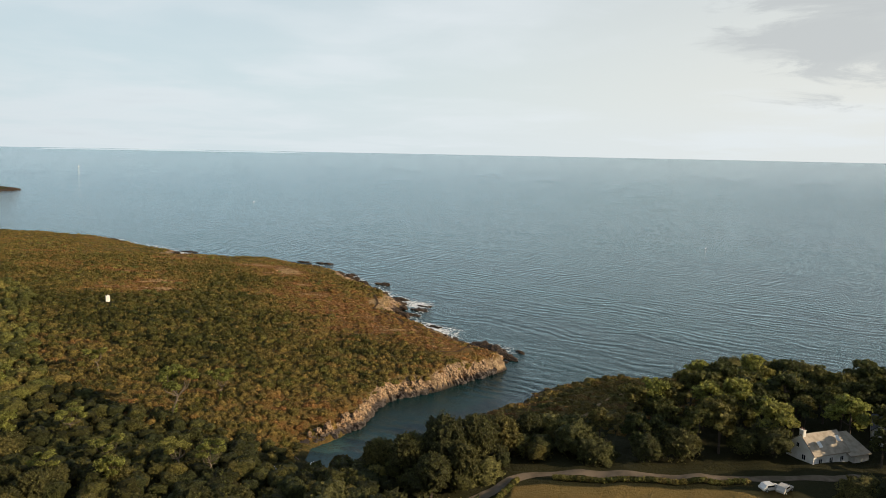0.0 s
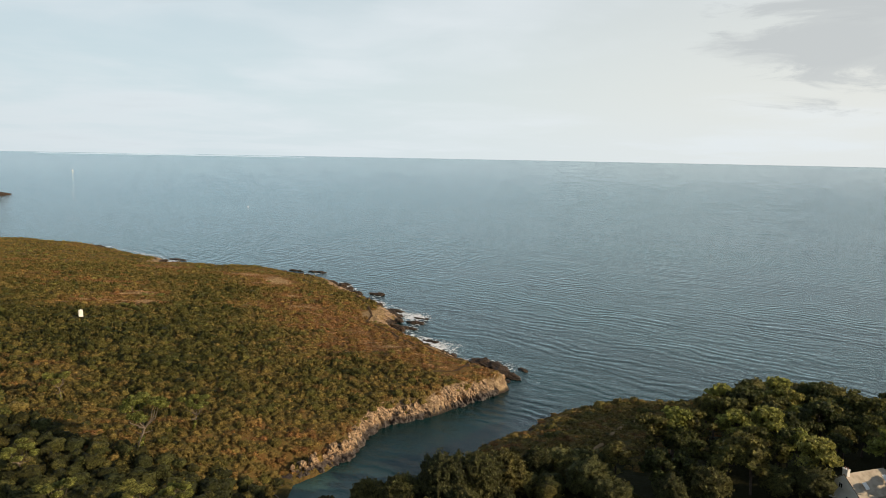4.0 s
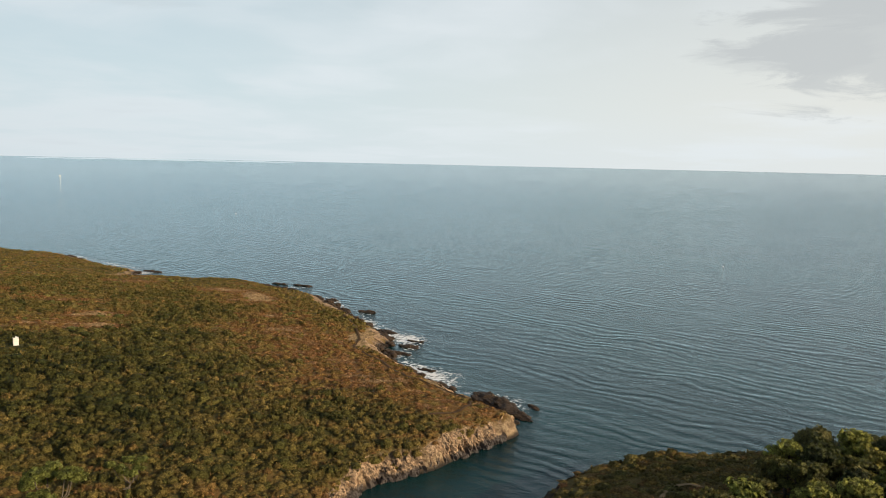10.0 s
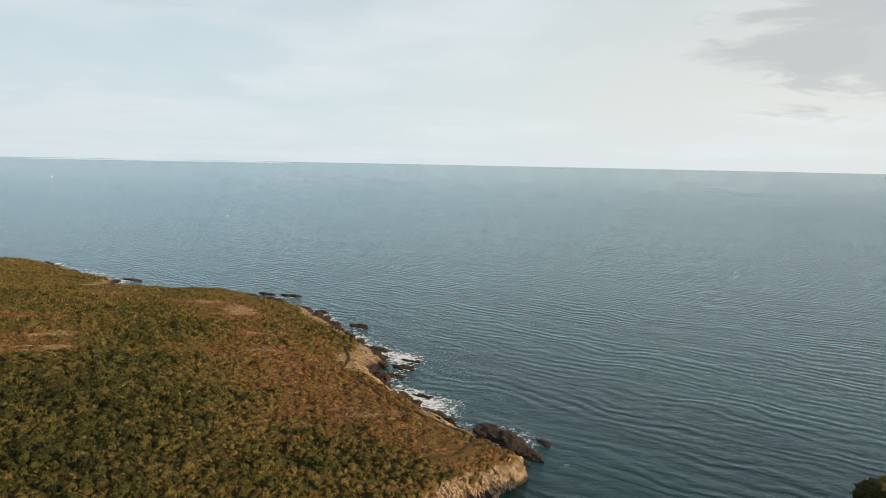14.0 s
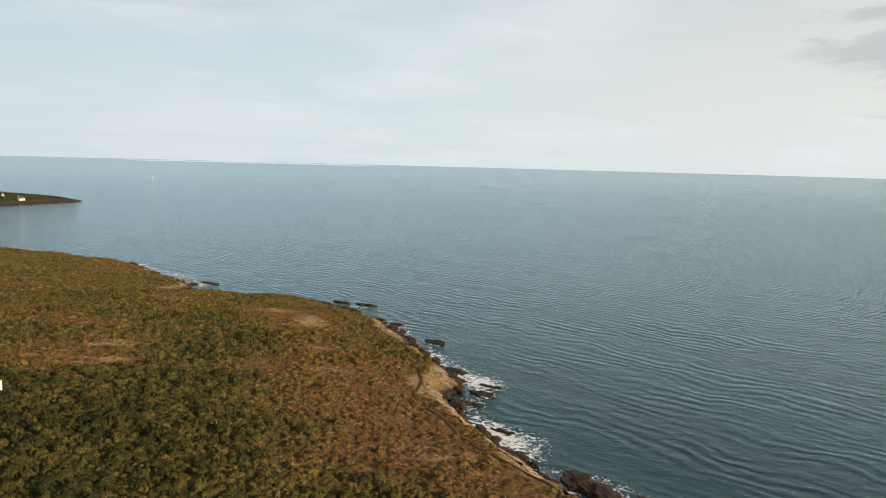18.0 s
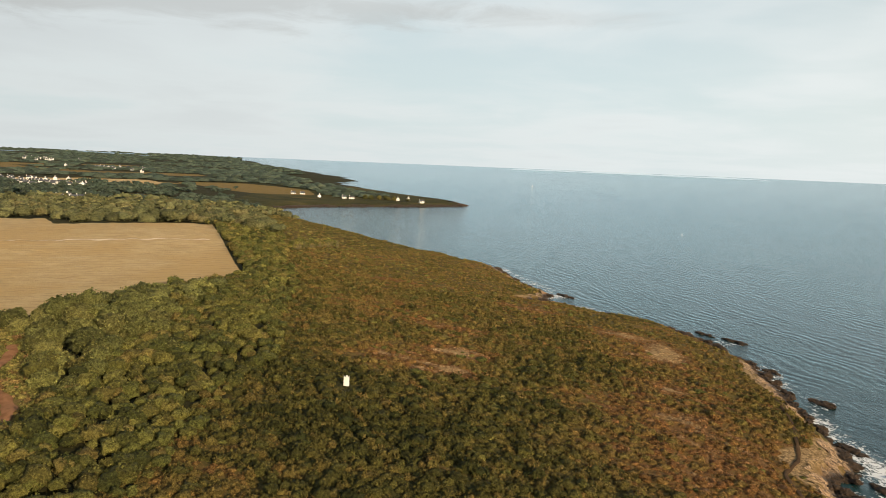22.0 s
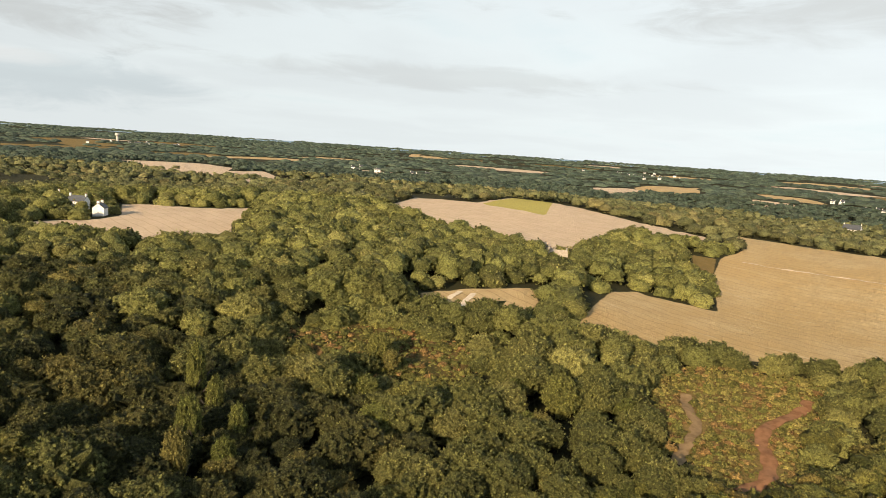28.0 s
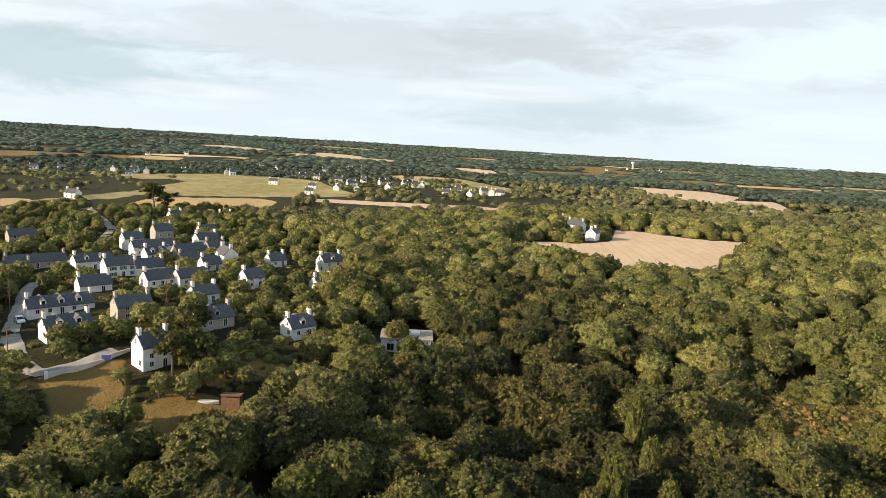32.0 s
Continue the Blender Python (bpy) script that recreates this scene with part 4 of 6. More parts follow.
DARK_KINDS = [(mesh_of("crown", v, f, M_DARKLEAF, False, tint=np.zeros(len(v))), TREE_KINDS[k][1]) for k, (v, f) in enumerate(NEAR_CROWNS)]
SALLOW_KINDS = [(mesh_of("crown", v, f, M_SALLOW, False, tint=np.zeros(len(v))), TREE_KINDS[k][1]) for k, (v, f) in enumerate(NEAR_CROWNS[:5])]
GARDEN_KINDS = [(mesh_of("crown", v, f, M_BROAD, False, tint=np.zeros(len(v))), TREE_KINDS[k][1]) for k, (v, f) in enumerate(GARDEN_CROWNS)]


def broad_tree(name, x, y, radius, tall, label, group, r, kinds=TREE_KINDS):
    """A tree whose crown is radius wide and whose top stands tall metres over the ground."""
    cm, tm = kinds[r.randint(0, len(kinds))]
    squash = max(r.uniform(0.85, 1.15), 0.5 * tall / radius)
    z = height(x, y)
    ob = thing(name, pose(x, y, z, 0, 0, r.uniform(0, 360)), label, "tree", group)
    c = share("crown", cm, ob, Matrix.LocRotScale((0, 0, tall - radius * 0.85 * squash), None, (radius, radius, radius * squash)))
    t = share("trunk", tm, ob, Matrix.LocRotScale((0, 0, 0), None, (max(tall, 4),) * 2 + (tall - radius * 0.8 * squash,)))
    return ob


wx, wy = spread(rng, -470, 110, -150, 440, 8.0)
ok = clear_of(wx, wy, 1.0)
ok &= ~((depth(wx, wy, VILLAGE_RING) > 0) | (depth(wx, wy, PINE_RING) > 0))
ok &= np.hypot(wx + 20, wy - 130) < 480
wx, wy = wx[ok], wy[ok]
edge = np.clip(-union(wx, wy, HEATH[:1]) / 85, 0.0, 1)
ok = edge + rng.uniform(-0.12, 0.12, len(wx)) > 0.42
wx, wy, edge = wx[ok], wy[ok], edge[ok]
wz = land_height(wx, wy)
size = rng.uniform(0.7, 1.3, len(wx)) * (1 + 0.16 * waves(wx, wy, 60, 51))
wr = 5.3 * size * (0.7 + 0.3 * edge)
border = np.clip(-union(wx, wy, STUBBLE + STRAW + GRASS + HEATH[2:3]) / 14, 0.62, 1) * np.clip(-union(wx, wy, HEATH[2:3]) / 16, 0.7, 1)
wt = (3.2 + 5.4 * edge) * (0.35 + 0.65 * size) * border
# trees low in the valley and taller to its east, so that their shade falls across it
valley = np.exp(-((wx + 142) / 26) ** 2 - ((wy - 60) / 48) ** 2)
wt *= 1 - 0.38 * valley + 0.30 * np.exp(-((wx + 92) / 22) ** 2 - ((wy - 75) / 50) ** 2)
order = np.argsort(np.hypot(wx + 118, wy - 118))
near, rest = order[:290], order[290:]
for i in near:
    # leaf colour is darkened where the valley lies in shade
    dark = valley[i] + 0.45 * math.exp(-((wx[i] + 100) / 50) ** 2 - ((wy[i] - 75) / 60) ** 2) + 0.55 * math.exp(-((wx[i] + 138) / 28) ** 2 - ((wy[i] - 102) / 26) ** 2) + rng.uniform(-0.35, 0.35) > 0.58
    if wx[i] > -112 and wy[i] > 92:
        broad_tree("dark_oak", wx[i], wy[i], wr[i] * 0.62, wt[i] * 0.75, "dark green wind-shaped oak in coastal scrub, shade in its colour", "scrub oaks", rng, DARK_KINDS)
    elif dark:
        broad_tree("dark_oak", wx[i], wy[i], wr[i], wt[i], "oak low in the wooded valley, darkened to stand for valley shade", "valley trees", rng, DARK_KINDS)
    elif rng.uniform() < 0.10:
        broad_tree("sallow_tree", wx[i], wy[i], wr[i] * 0.85, wt[i], "yellow-green sallow among darker woodland trees", "sallow trees", rng, SALLOW_KINDS)
    else:
        broad_tree("oak_tree", wx[i], wy[i], wr[i], wt[i], "broad olive-green oak crown in dense woodland", "woodland trees", rng)
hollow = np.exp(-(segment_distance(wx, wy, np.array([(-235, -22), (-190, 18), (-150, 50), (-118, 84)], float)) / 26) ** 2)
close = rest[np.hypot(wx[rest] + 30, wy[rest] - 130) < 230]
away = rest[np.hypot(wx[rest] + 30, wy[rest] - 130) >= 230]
# canopy in the shaded hollow and scrub gets the darkened leaf colour
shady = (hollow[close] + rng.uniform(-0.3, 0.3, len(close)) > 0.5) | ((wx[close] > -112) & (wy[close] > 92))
for sel, kinds, nm, leaf in ((close[~shady], MID_CROWNS, "woodland", M_BROAD), (close[shady], MID_CROWNS, "woodland", M_DARKLEAF), (away, FAR_CROWNS, "woodland", M_BROAD)):
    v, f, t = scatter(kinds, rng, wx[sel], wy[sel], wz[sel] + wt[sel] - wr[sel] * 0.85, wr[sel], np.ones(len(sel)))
    tagged(new(nm, mesh_of(nm, v, f, leaf, True, tint=t)), "dense woodland canopy with shade put into its dark green" if leaf is M_DARKLEAF else "dense olive-green broadleaf woodland canopy", "woodland", kind="stuff")
# low thicket of scrub and gorse between wood and heath, shade coloured in behind the cove
wx, wy = spread(rng, -430, 60, 120, 480, 3.7, 0.48)
ok = clear_of(wx, wy, 0.5) & ~(depth(wx, wy, PINE_RING) > 0)
wx, wy = wx[ok], wy[ok]
edge = np.clip(-union(wx, wy, HEATH[:1]) / 85, 0.0, 1)
ok = (edge + rng.uniform(-0.12, 0.12, len(wx)) < 0.52) & ((wx < 6) | (wy < 158) | (rng.uniform(0, 1, len(wx)) < 0.25))
wx, wy, edge = wx[ok], wy[ok], edge[ok]
wr = rng.uniform(1.7, 3.2, len(wx)) * (0.85 + 0.6 * edge) * (1 + 0.2 * waves(wx, wy, 30, 55))
# the slope behind the cove is shaded through a darker leaf colour
hill_shade = (wy + 16 * waves(wx, wy, 45, 75) < 192) & (wx > -100)
for sel, leaf, words in ((~hill_shade, M_SCRUB, "low dense olive thicket beside the heath"), (hill_shade, M_DARKSCRUB, "low dark thicket behind the cove, hill shade in its colour")):
    v, f, t = scatter(SCRUB, rng, wx[sel], wy[sel], land_height(wx[sel], wy[sel]) + 0.4 + 2.2 * edge[sel], wr[sel], rng.uniform(0.9, 1.3, sel.sum()))
    tagged(new("thicket", mesh_of("thicket", v, f, leaf, True, tint=t)), words, "thicket", kind="stuff")

# hedgerow trees and woods further inland
wx, wy = spread(rng, -1250, 90, -1000, 1300, 11.5)
dist = np.hypot(wx + 20, wy - 130)
ok = clear_of(wx, wy, 1.0) & (dist < 1250) & ((wx < -60) | (wy < -100)) & ~(depth(wx, wy, VILLAGE_RING) > -5)
ok &= ~((dist < 480) & (wx > -470) & (wx < 110) & (wy > -150) & (wy < 440))
ok &= ~((wy > 760) & (wx > -960)) & (~((wy > 760) & (wx > -1250)) | (waves(wx, wy, 60, 54) > 0.55))
ok &= (waves(wx, wy, 210, 58) + 0.5 * waves(wx, wy, 70, 59) > -0.75) | (dist < 560)
wx, wy, dist = wx[ok], wy[ok], dist[ok]
thin = np.zeros(len(wx), bool)
for hx, hy, ax, ay, _, _ in HAMLETS:
    thin |= ((wx - hx) / ax) ** 2 + ((wy - hy) / ay) ** 2 < 1.0
ok = ~thin | (rng.uniform(0, 1, len(wx)) < 0.3)
wx, wy, dist = wx[ok], wy[ok], dist[ok]
open_ = (wx < -50) & (wx > -520) & (wy < -238) & (wy > -620)
ok = ~open_ | (waves(wx, wy, 60, 57) > np.where(np.hypot(wx + 410, wy + 410) < 130, -0.1, 0.4))
wx, wy, dist = wx[ok], wy[ok], dist[ok]
open_ = open_[ok]
wz = land_height(wx, wy)
wr = rng.uniform(4.6, 7.6, len(wx)) * np.where(open_, 0.62, 1)
wt = np.where(open_ | ((wy < -140) & (wx > -560)), 0.6, 1) * rng.uniform(5.5, 9.5, len(wx)) * (1 + 0.2 * waves(wx, wy, 150, 53))
# from 860 m on the leaf colour itself holds the shade and haze
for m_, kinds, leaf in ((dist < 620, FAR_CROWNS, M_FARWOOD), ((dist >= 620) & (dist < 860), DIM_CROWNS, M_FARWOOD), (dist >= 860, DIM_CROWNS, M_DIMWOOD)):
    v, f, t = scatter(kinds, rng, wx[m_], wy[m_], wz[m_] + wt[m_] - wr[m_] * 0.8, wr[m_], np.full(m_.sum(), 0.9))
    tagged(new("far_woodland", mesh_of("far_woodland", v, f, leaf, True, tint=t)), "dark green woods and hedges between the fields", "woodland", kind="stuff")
# the distance, its woods in the leaf colour dimmed and hazed by hand
LUMPS = [(BALL2[0] * np.random.RandomState(k).uniform(0.75, 1.1, (len(BALL2[0]), 1)), BALL2[1][(BALL2[0][BALL2[1]][:, :, 2] > -0.1).all(1)]) for k in range(6)]
wx, wy = spread(rng, -3300, 100, -3200, 3000, 23)
rr = np.hypot(wx + 20, wy - 130)
ok = (rr > 1200) & inside(wx, wy, LAND)
ok &= waves(wx, wy, 420, 61) + 0.5 * waves(wx, wy, 150, 62) > -0.4
wx, wy = wx[ok], wy[ok]
ok = segment_distance(wx, wy, SHORE) > 130
for rings in (STUBBLE, STRAW, CROP, GRASS, MEADOW):
    ok &= union(wx, wy, rings) < -10
wx, wy = wx[ok], wy[ok]
wr = rng.uniform(8, 15, len(wx))
v, f, t = scatter(LUMPS, rng, wx, wy, land_height(wx, wy) + 1.0, wr, rng.uniform(0.30, 0.50, len(wx)))
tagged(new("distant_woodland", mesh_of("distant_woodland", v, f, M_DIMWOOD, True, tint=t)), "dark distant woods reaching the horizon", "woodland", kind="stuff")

# --- heath: low gorse, heather and bracken

def hummock(seed):
    """A low soft shrub: the upper part of an uneven lump with a few sprays standing out."""
    r = np.random.RandomState(seed)
    u, f = BALL2
    keep = (u[f][:, :, 2] > -0.1).all(1)
    v = u * r.uniform(0.66, 1.0, (len(u), 1)) * [1.1, 1.1, 0.6]
    at = unit(r.normal(0, 1, (20, 3)) + [0, 0, 0.7])
    lv, lf = leaves(r, at * [1.1, 1.1, 0.66] * r.uniform(0.8, 1.08, (20, 1)), at, 0.15)
    return np.vstack([v, lv]), np.vstack([f[keep], lf + len(v)])


CUSHIONS = [hummock(420 + k) for k in range(10)]
hx, hy = spread(rng, -330, 90, 158, 600, 1.65, 0.5)
hd = union(hx, hy, HEATH[:2] + HEATH[3:])
sd = np.where(inside(hx, hy, LAND), 1, -1) * segment_distance(hx, hy, SHORE)
turf_d = np.minimum(TURF_WIDE(hx, hy) - sd, hy - 246)
ok = (hd > -6) & (sd > np.where(hy < 246, 1.7, 3.4)) & (turf_d < 0.5) & (segment_distance(hx, hy, np.array(CLIFF_PATH, float)) > 1.1) & (rng.uniform(0, 1, len(hx)) < np.clip(1.05 - (hy - 300) / 500, 0.3, 1) * (0.95 + 0.15 * waves(hx, hy, 25, 71)))
ok &= np.hypot(hx + 123, hy - 251) > 4
hx, hy = hx[ok], hy[ok]
pt = patches(hx, hy)
hr = (0.66 + 0.9 * rng.uniform(0, 1, len(hx)) ** 3) * (1.5 - 0.6 * pt) * (1 - 0.35 * np.clip((hy - 350) / 60, 0, 1))
r2 = np.random.RandomState(77)
v, f, t = scatter(CUSHIONS, r2, hx, hy, land_height(hx, hy) - 0.1, hr, rng.uniform(0.8, 1.9, len(hx)) * np.clip(1.55 - 1.35 * pt, 0.5, 1) * np.where(hx > 0, 0.7, 1))
# each shrub takes the colour of its patch, with some strays
lookup = np.random.RandomState(77)
pick = lookup.randint(0, len(CUSHIONS), len(hx))
own = np.clip(pt + np.random.RandomState(5).normal(0, 0.04, len(hx)) - 0.18 * np.clip(hr - 1.3, 0, 1), 0, 1)
tint = np.concatenate([np.repeat(own[pick == k], len(CUSHIONS[k][0])) for k in range(len(CUSHIONS))])
tagged(new("heathland", mesh_of("heathland", v, f, M_HEATH, True, tint=tint)), "rust-brown bracken and green gorse of a coastal heath", "heath", kind="stuff")
# taller bushes standing in groups, thickest inland and along the northern slope
hx, hy = spread(rng, -520, 60, 160, 620, 4.6, 0.5)
sd = segment_distance(hx, hy, SHORE)
deep = union(hx, hy, HEATH[:1])
grow = np.clip((0.50 - patches(hx, hy)) * 3.2, 0, 1) + 0.35 * np.clip((-hx - 60) / 110, 0, 1) * np.clip((sd - 14) / 55, 0, 1) + 0.3 * waves(hx, hy, 38, 73) - 0.08
ok = inside(hx, hy, LAND) & (deep > -7) & (rng.uniform(0, 1, len(hx)) < grow) & (hx < -8) & (np.hypot(hx + 124.5, hy - 252.5) > 5)
hx, hy, sd = hx[ok], hy[ok], sd[ok]
br = (0.7 + 1.7 * rng.uniform(0, 1, len(hx)) ** 2) * (0.75 + 0.25 * np.clip(sd / 120, 0, 1))
# bushes on the shaded slope take the darkened scrub colour
hill_shade = (hy + 14 * waves(hx, hy, 45, 75) < 205) & (hx > -105)
for sel, leaf, nm, words in ((~hill_shade, M_SCRUB, "gorse_bushes", "rounded olive and golden gorse bushes on the heath"), (hill_shade, M_DARKSCRUB, "blackthorn_bushes", "dark green bushes on the heath above the cove, hill shade in their colour")):
    v, f, t = scatter(SCRUB, r2, hx[sel], hy[sel], land_height(hx[sel], hy[sel]) - 0.1, br[sel], rng.uniform(0.55, 0.95, sel.sum()))
    tagged(new(nm, mesh_of(nm, v, f, leaf, True, tint=t)), words, "bushes", kind="stuff")
hx, hy = spread(rng, -720, -320, 380, 720, 3.4, 0.5)
ok = (union(hx, hy, HEATH[:1]) > -8) & inside(hx, hy, LAND) & (segment_distance(hx, hy, SHORE) > 5)
hx, hy = hx[ok], hy[ok]
v, f, t = scatter(CUSHIONS, r2, hx, hy, land_height(hx, hy), rng.uniform(0.8, 2.0, len(hx)), np.full(len(hx), 0.6))
tagged(new("heathland", mesh_of("heathland", v, f, M_HEATH, True, tint=0.18 + t * 0.36)), "olive scrub along the coast", "heath", kind="stuff")
# bracken and broom in the two clearings of the wood
hx, hy = spread(rng, -240, -150, 70, 230, 1.3, 0.5)
ok = np.maximum(depth(hx, hy, GRASS[GLADE]), depth(hx, hy, HEATH[2])) > -5
for line in CLEARING_PATHS:
    ok &= segment_distance(hx, hy, np.array(line, float)) > 1.7
hx, hy = hx[ok], hy[ok]
rusty = depth(hx, hy, HEATH[2]) > -6
for sel, lo, words in ((rusty, 0.60, "rust-brown bracken and pale grass in a clearing"), (~rusty, 0.0, "yellow-green bracken and broom in a clearing")):
    v, f, t = scatter(CUSHIONS, r2, hx[sel], hy[sel], land_height(hx[sel], hy[sel]), 0.45 + 1.1 * rng.uniform(0, 1, sel.sum()) ** 3, rng.uniform(0.8, 1.8, sel.sum()))
    tagged(new("bracken", mesh_of("bracken", v, f, M_BRACKEN, True, tint=lo + (0.999 - lo) * t)), words, "bracken", kind="stuff")

# ---- maritime pines ----
def pine_meshes(seed, tall, clumps, spread_, bare, needles=M_PINE, bark=M_BARK, fat=1.0):
    """Trunk, limbs and needle clumps of a pine; bare: share of the height with no needles."""
    r = random.Random(seed)
    rs = np.random.RandomState(seed)
    bm = bmesh.new()
    bend = r.uniform(-0.12, 0.12)
    top = Vector((bend * tall, r.uniform(-0.1, 0.1) * tall, tall * 0.86))
    axis_pts = [Vector((0, 0, -0.6)), Vector((bend * 0.2 * tall, 0, tall * 0.3)), Vector((bend * 0.7 * tall, top.y * 0.6, tall * 0.6)), top]
    tube(bm, axis_pts, [tall * 0.026, tall * 0.021, tall * 0.016, tall * 0.007])
    vs, fs, base = [], [], 0
    for k in range(clumps):
        h = bare + (1 - bare) * (k + r.uniform(0, 0.9)) / clumps
        a = k * 2.4 + r.uniform(-0.5, 0.5)
        s = min(h * 0.95, 0.98)
        i = min(int(s * 3), 2)
        root = axis_pts[i].lerp(axis_pts[i + 1], s * 3 - i)
        reach = spread_ * tall * (1.15 - 0.75 * abs(h - bare - 0.2)) * r.uniform(0.6, 1.1) * (0.25 if k == clumps - 1 else 1)
        tip = root + Vector((math.cos(a) * reach, math.sin(a) * reach, reach * 0.45 + 0.04 * tall))
        tube(bm, [root, root.lerp(tip, 0.5) - Vector((0, 0, 0.06 * reach)), tip], [tall * 0.009, tall * 0.006, tall * 0.003], 5)
        for _ in range(3):
            c = np.array(tip) + rs.normal(0, 0.05 * tall, 3) * [1, 1, 0.5]
            rad = tall * r.uniform(0.075, 0.12) * fat
            q = unit(rs.normal(0, 1, (24, 3)) + [0, 0, 0.5])
            v, f = leaves(rs, c + q * rad * [1.15, 1.15, 0.62], q, tall * 0.031)
            vs += [v]
            fs += [f + base]
            base += len(v)
            v, f = BALL1[0] * rad * [0.95, 0.95, 0.5] + c, BALL1[1]
            vs += [v]
            fs += [f + base]
            base += len(v)
    me = bpy.data.meshes.new("trunk")
    bm.to_mesh(me)
    bm.free()
    me.materials.append(bark)
    v = np.vstack(vs)
    return me, mesh_of("needles", v, np.vstack(fs), needles, False, tint=np.zeros(len(v)))


PINES_TALL = [pine_meshes(500 + k, 10, 9, 0.22, 0.38) for k in range(5)]
PUFFS = [crown(600 + k, 10, 70, 0.16, tall=0.5, flat=True, core=BALL2, rough=0.08, dome=0.5) for k in range(4)]


def wind_pine_meshes(seed, tall):
    """A leaning pine with forked pale limbs and flat bright tufts of needles at their ends."""
    r = random.Random(seed)
    bm = bmesh.new()
    fork = Vector((0.10 * tall * r.choice((-1, 1)), r.uniform(-0.06, 0.06) * tall, tall * 0.42))
    tube(bm, [(0, 0, -0.8), fork * 0.5 + Vector((0.03 * tall, 0, 0)), fork], [tall * 0.026, tall * 0.021, tall * 0.017])
    vs, fs, base = [], [], 0
    for k in range(8):
        a = k * 2.4 + r.uniform(-0.4, 0.4)
        reach, rise = tall * r.uniform(0.14, 0.36), tall * r.uniform(0.22, 0.50) if k else tall * 0.52
        tip = fork + Vector((math.cos(a) * reach, math.sin(a) * reach, rise))
        mid = fork.lerp(tip, 0.5) + Vector((math.cos(a) * reach * 0.2, math.sin(a) * reach * 0.2, -0.05 * tall))
        tube(bm, [fork, mid, tip], [tall * 0.012, tall * 0.008, tall * 0.003], 6)
        for q in range(3):
            v, f = PUFFS[(k + q) % 4]
            c = tip + Vector((r.uniform(-1, 1), r.uniform(-1, 1), r.uniform(-0.4, 0.5))) * tall * 0.075
            w = tall * r.uniform(0.085, 0.135)
            vs.append(v * w + np.array(c))
            fs.append(f + base)
            base += len(v)
    for k in range(5):   # ivy up the stem
        v, f = PUFFS[k % 4]
        w = tall * 0.05
        vs.append(v * [w, w, w * 2.2] + np.array(fork * (0.04 + 0.14 * k)))
        fs.append(f + base)
        base += len(v)
    for k in range(3):   # bare snags low on the stem
        a, z = r.uniform(0, 6.28), tall * r.uniform(0.2, 0.4)
        p = fork * (z / fork.z)
        tube(bm, [p, p + Vector((math.cos(a), math.sin(a), 0.1)) * tall * 0.14], [tall * 0.009, tall * 0.003], 5)
    me = bpy.data.meshes.new("trunk")
    bm.to_mesh(me)
    bm.free()
    me.materials.append(M_PINEBARK)
    v = np.vstack(vs)
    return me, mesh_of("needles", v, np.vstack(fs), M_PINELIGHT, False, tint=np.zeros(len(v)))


PINES_WIND = [wind_pine_meshes(520 + k, 10) for k in range(5)]
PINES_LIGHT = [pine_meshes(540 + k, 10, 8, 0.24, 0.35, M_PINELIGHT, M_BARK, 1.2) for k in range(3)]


PINES_GROVE = PINES_TALL + PINES_LIGHT[:1]


def pine(x, y, tall, kinds, label, group, r, name="pine_tree"):
    tm, cm = kinds[r.randint(0, len(kinds))]
    k = tall / 10
    ob = thing(name, pose(x, y, height(x, y), 0, 0, r.uniform(0, 360)), label, "tree", group)
    share("trunk", tm, ob, Matrix.Diagonal((k, k, k, 1)))
    share("needles", cm, ob, Matrix.Diagonal((k, k, k, 1)))


prng = np.random.RandomState(3)
px, py = spread(prng, 20, 200, 85, 200, 6.4)
ok = (depth(px, py, PINE_RING) > 0) & clear_of(px, py)
for x, y in zip(px[ok], py[ok]):
    pine(x, y, prng.uniform(8, 12.5), PINES_GROVE, "dark green maritime pine in a coastal grove", "coastal pines", prng)
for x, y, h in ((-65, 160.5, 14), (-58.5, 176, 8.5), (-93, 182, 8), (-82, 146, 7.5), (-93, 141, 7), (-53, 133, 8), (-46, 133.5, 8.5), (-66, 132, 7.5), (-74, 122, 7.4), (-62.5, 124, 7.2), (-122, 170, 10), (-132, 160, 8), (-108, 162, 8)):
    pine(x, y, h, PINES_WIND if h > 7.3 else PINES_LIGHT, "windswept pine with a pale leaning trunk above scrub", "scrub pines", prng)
for x, y, h, w in ((1, 137, 12.5, 5.2), (8, 142, 12, 4.6), (-6, 136, 10.5, 4.2), (-1, 129, 9, 4), (14, 148, 10, 4), (21, 154, 8, 3.4), (-13, 141, 8, 3.6), (5, 133, 9, 3.6)):
    broad_tree("cypress_tree", x, y, w, h, "spreading dark green cypress beside the coast road", "road trees", prng, DARK_KINDS)
for x, y, h in ((-88, 14, 10), (-92, 10, 11), (-93, 17, 9), (-146, -228, 17), (-150, -222, 13), (-98, -2, 9)):
    pine(x, y, h, PINES_TALL, "dark conifer in a village garden", "garden conifers", prng, "conifer_tree")

# slender poplars and sallows down in the valley
for x, y, h, w in ((-154, 76, 14, 2.3), (-136, 86, 12, 2.6), (-126, 90, 11, 2.4), (-141, 93, 11, 2.0), (-175, 64.5, 9, 1.8), (-131, 96, 9, 2.2), (-148, 84, 10, 2.0)):
    broad_tree("poplar_tree", x, y, w, h, "slender yellow-green poplar rising from the valley wood", "valley poplars", prng, SALLOW_KINDS)
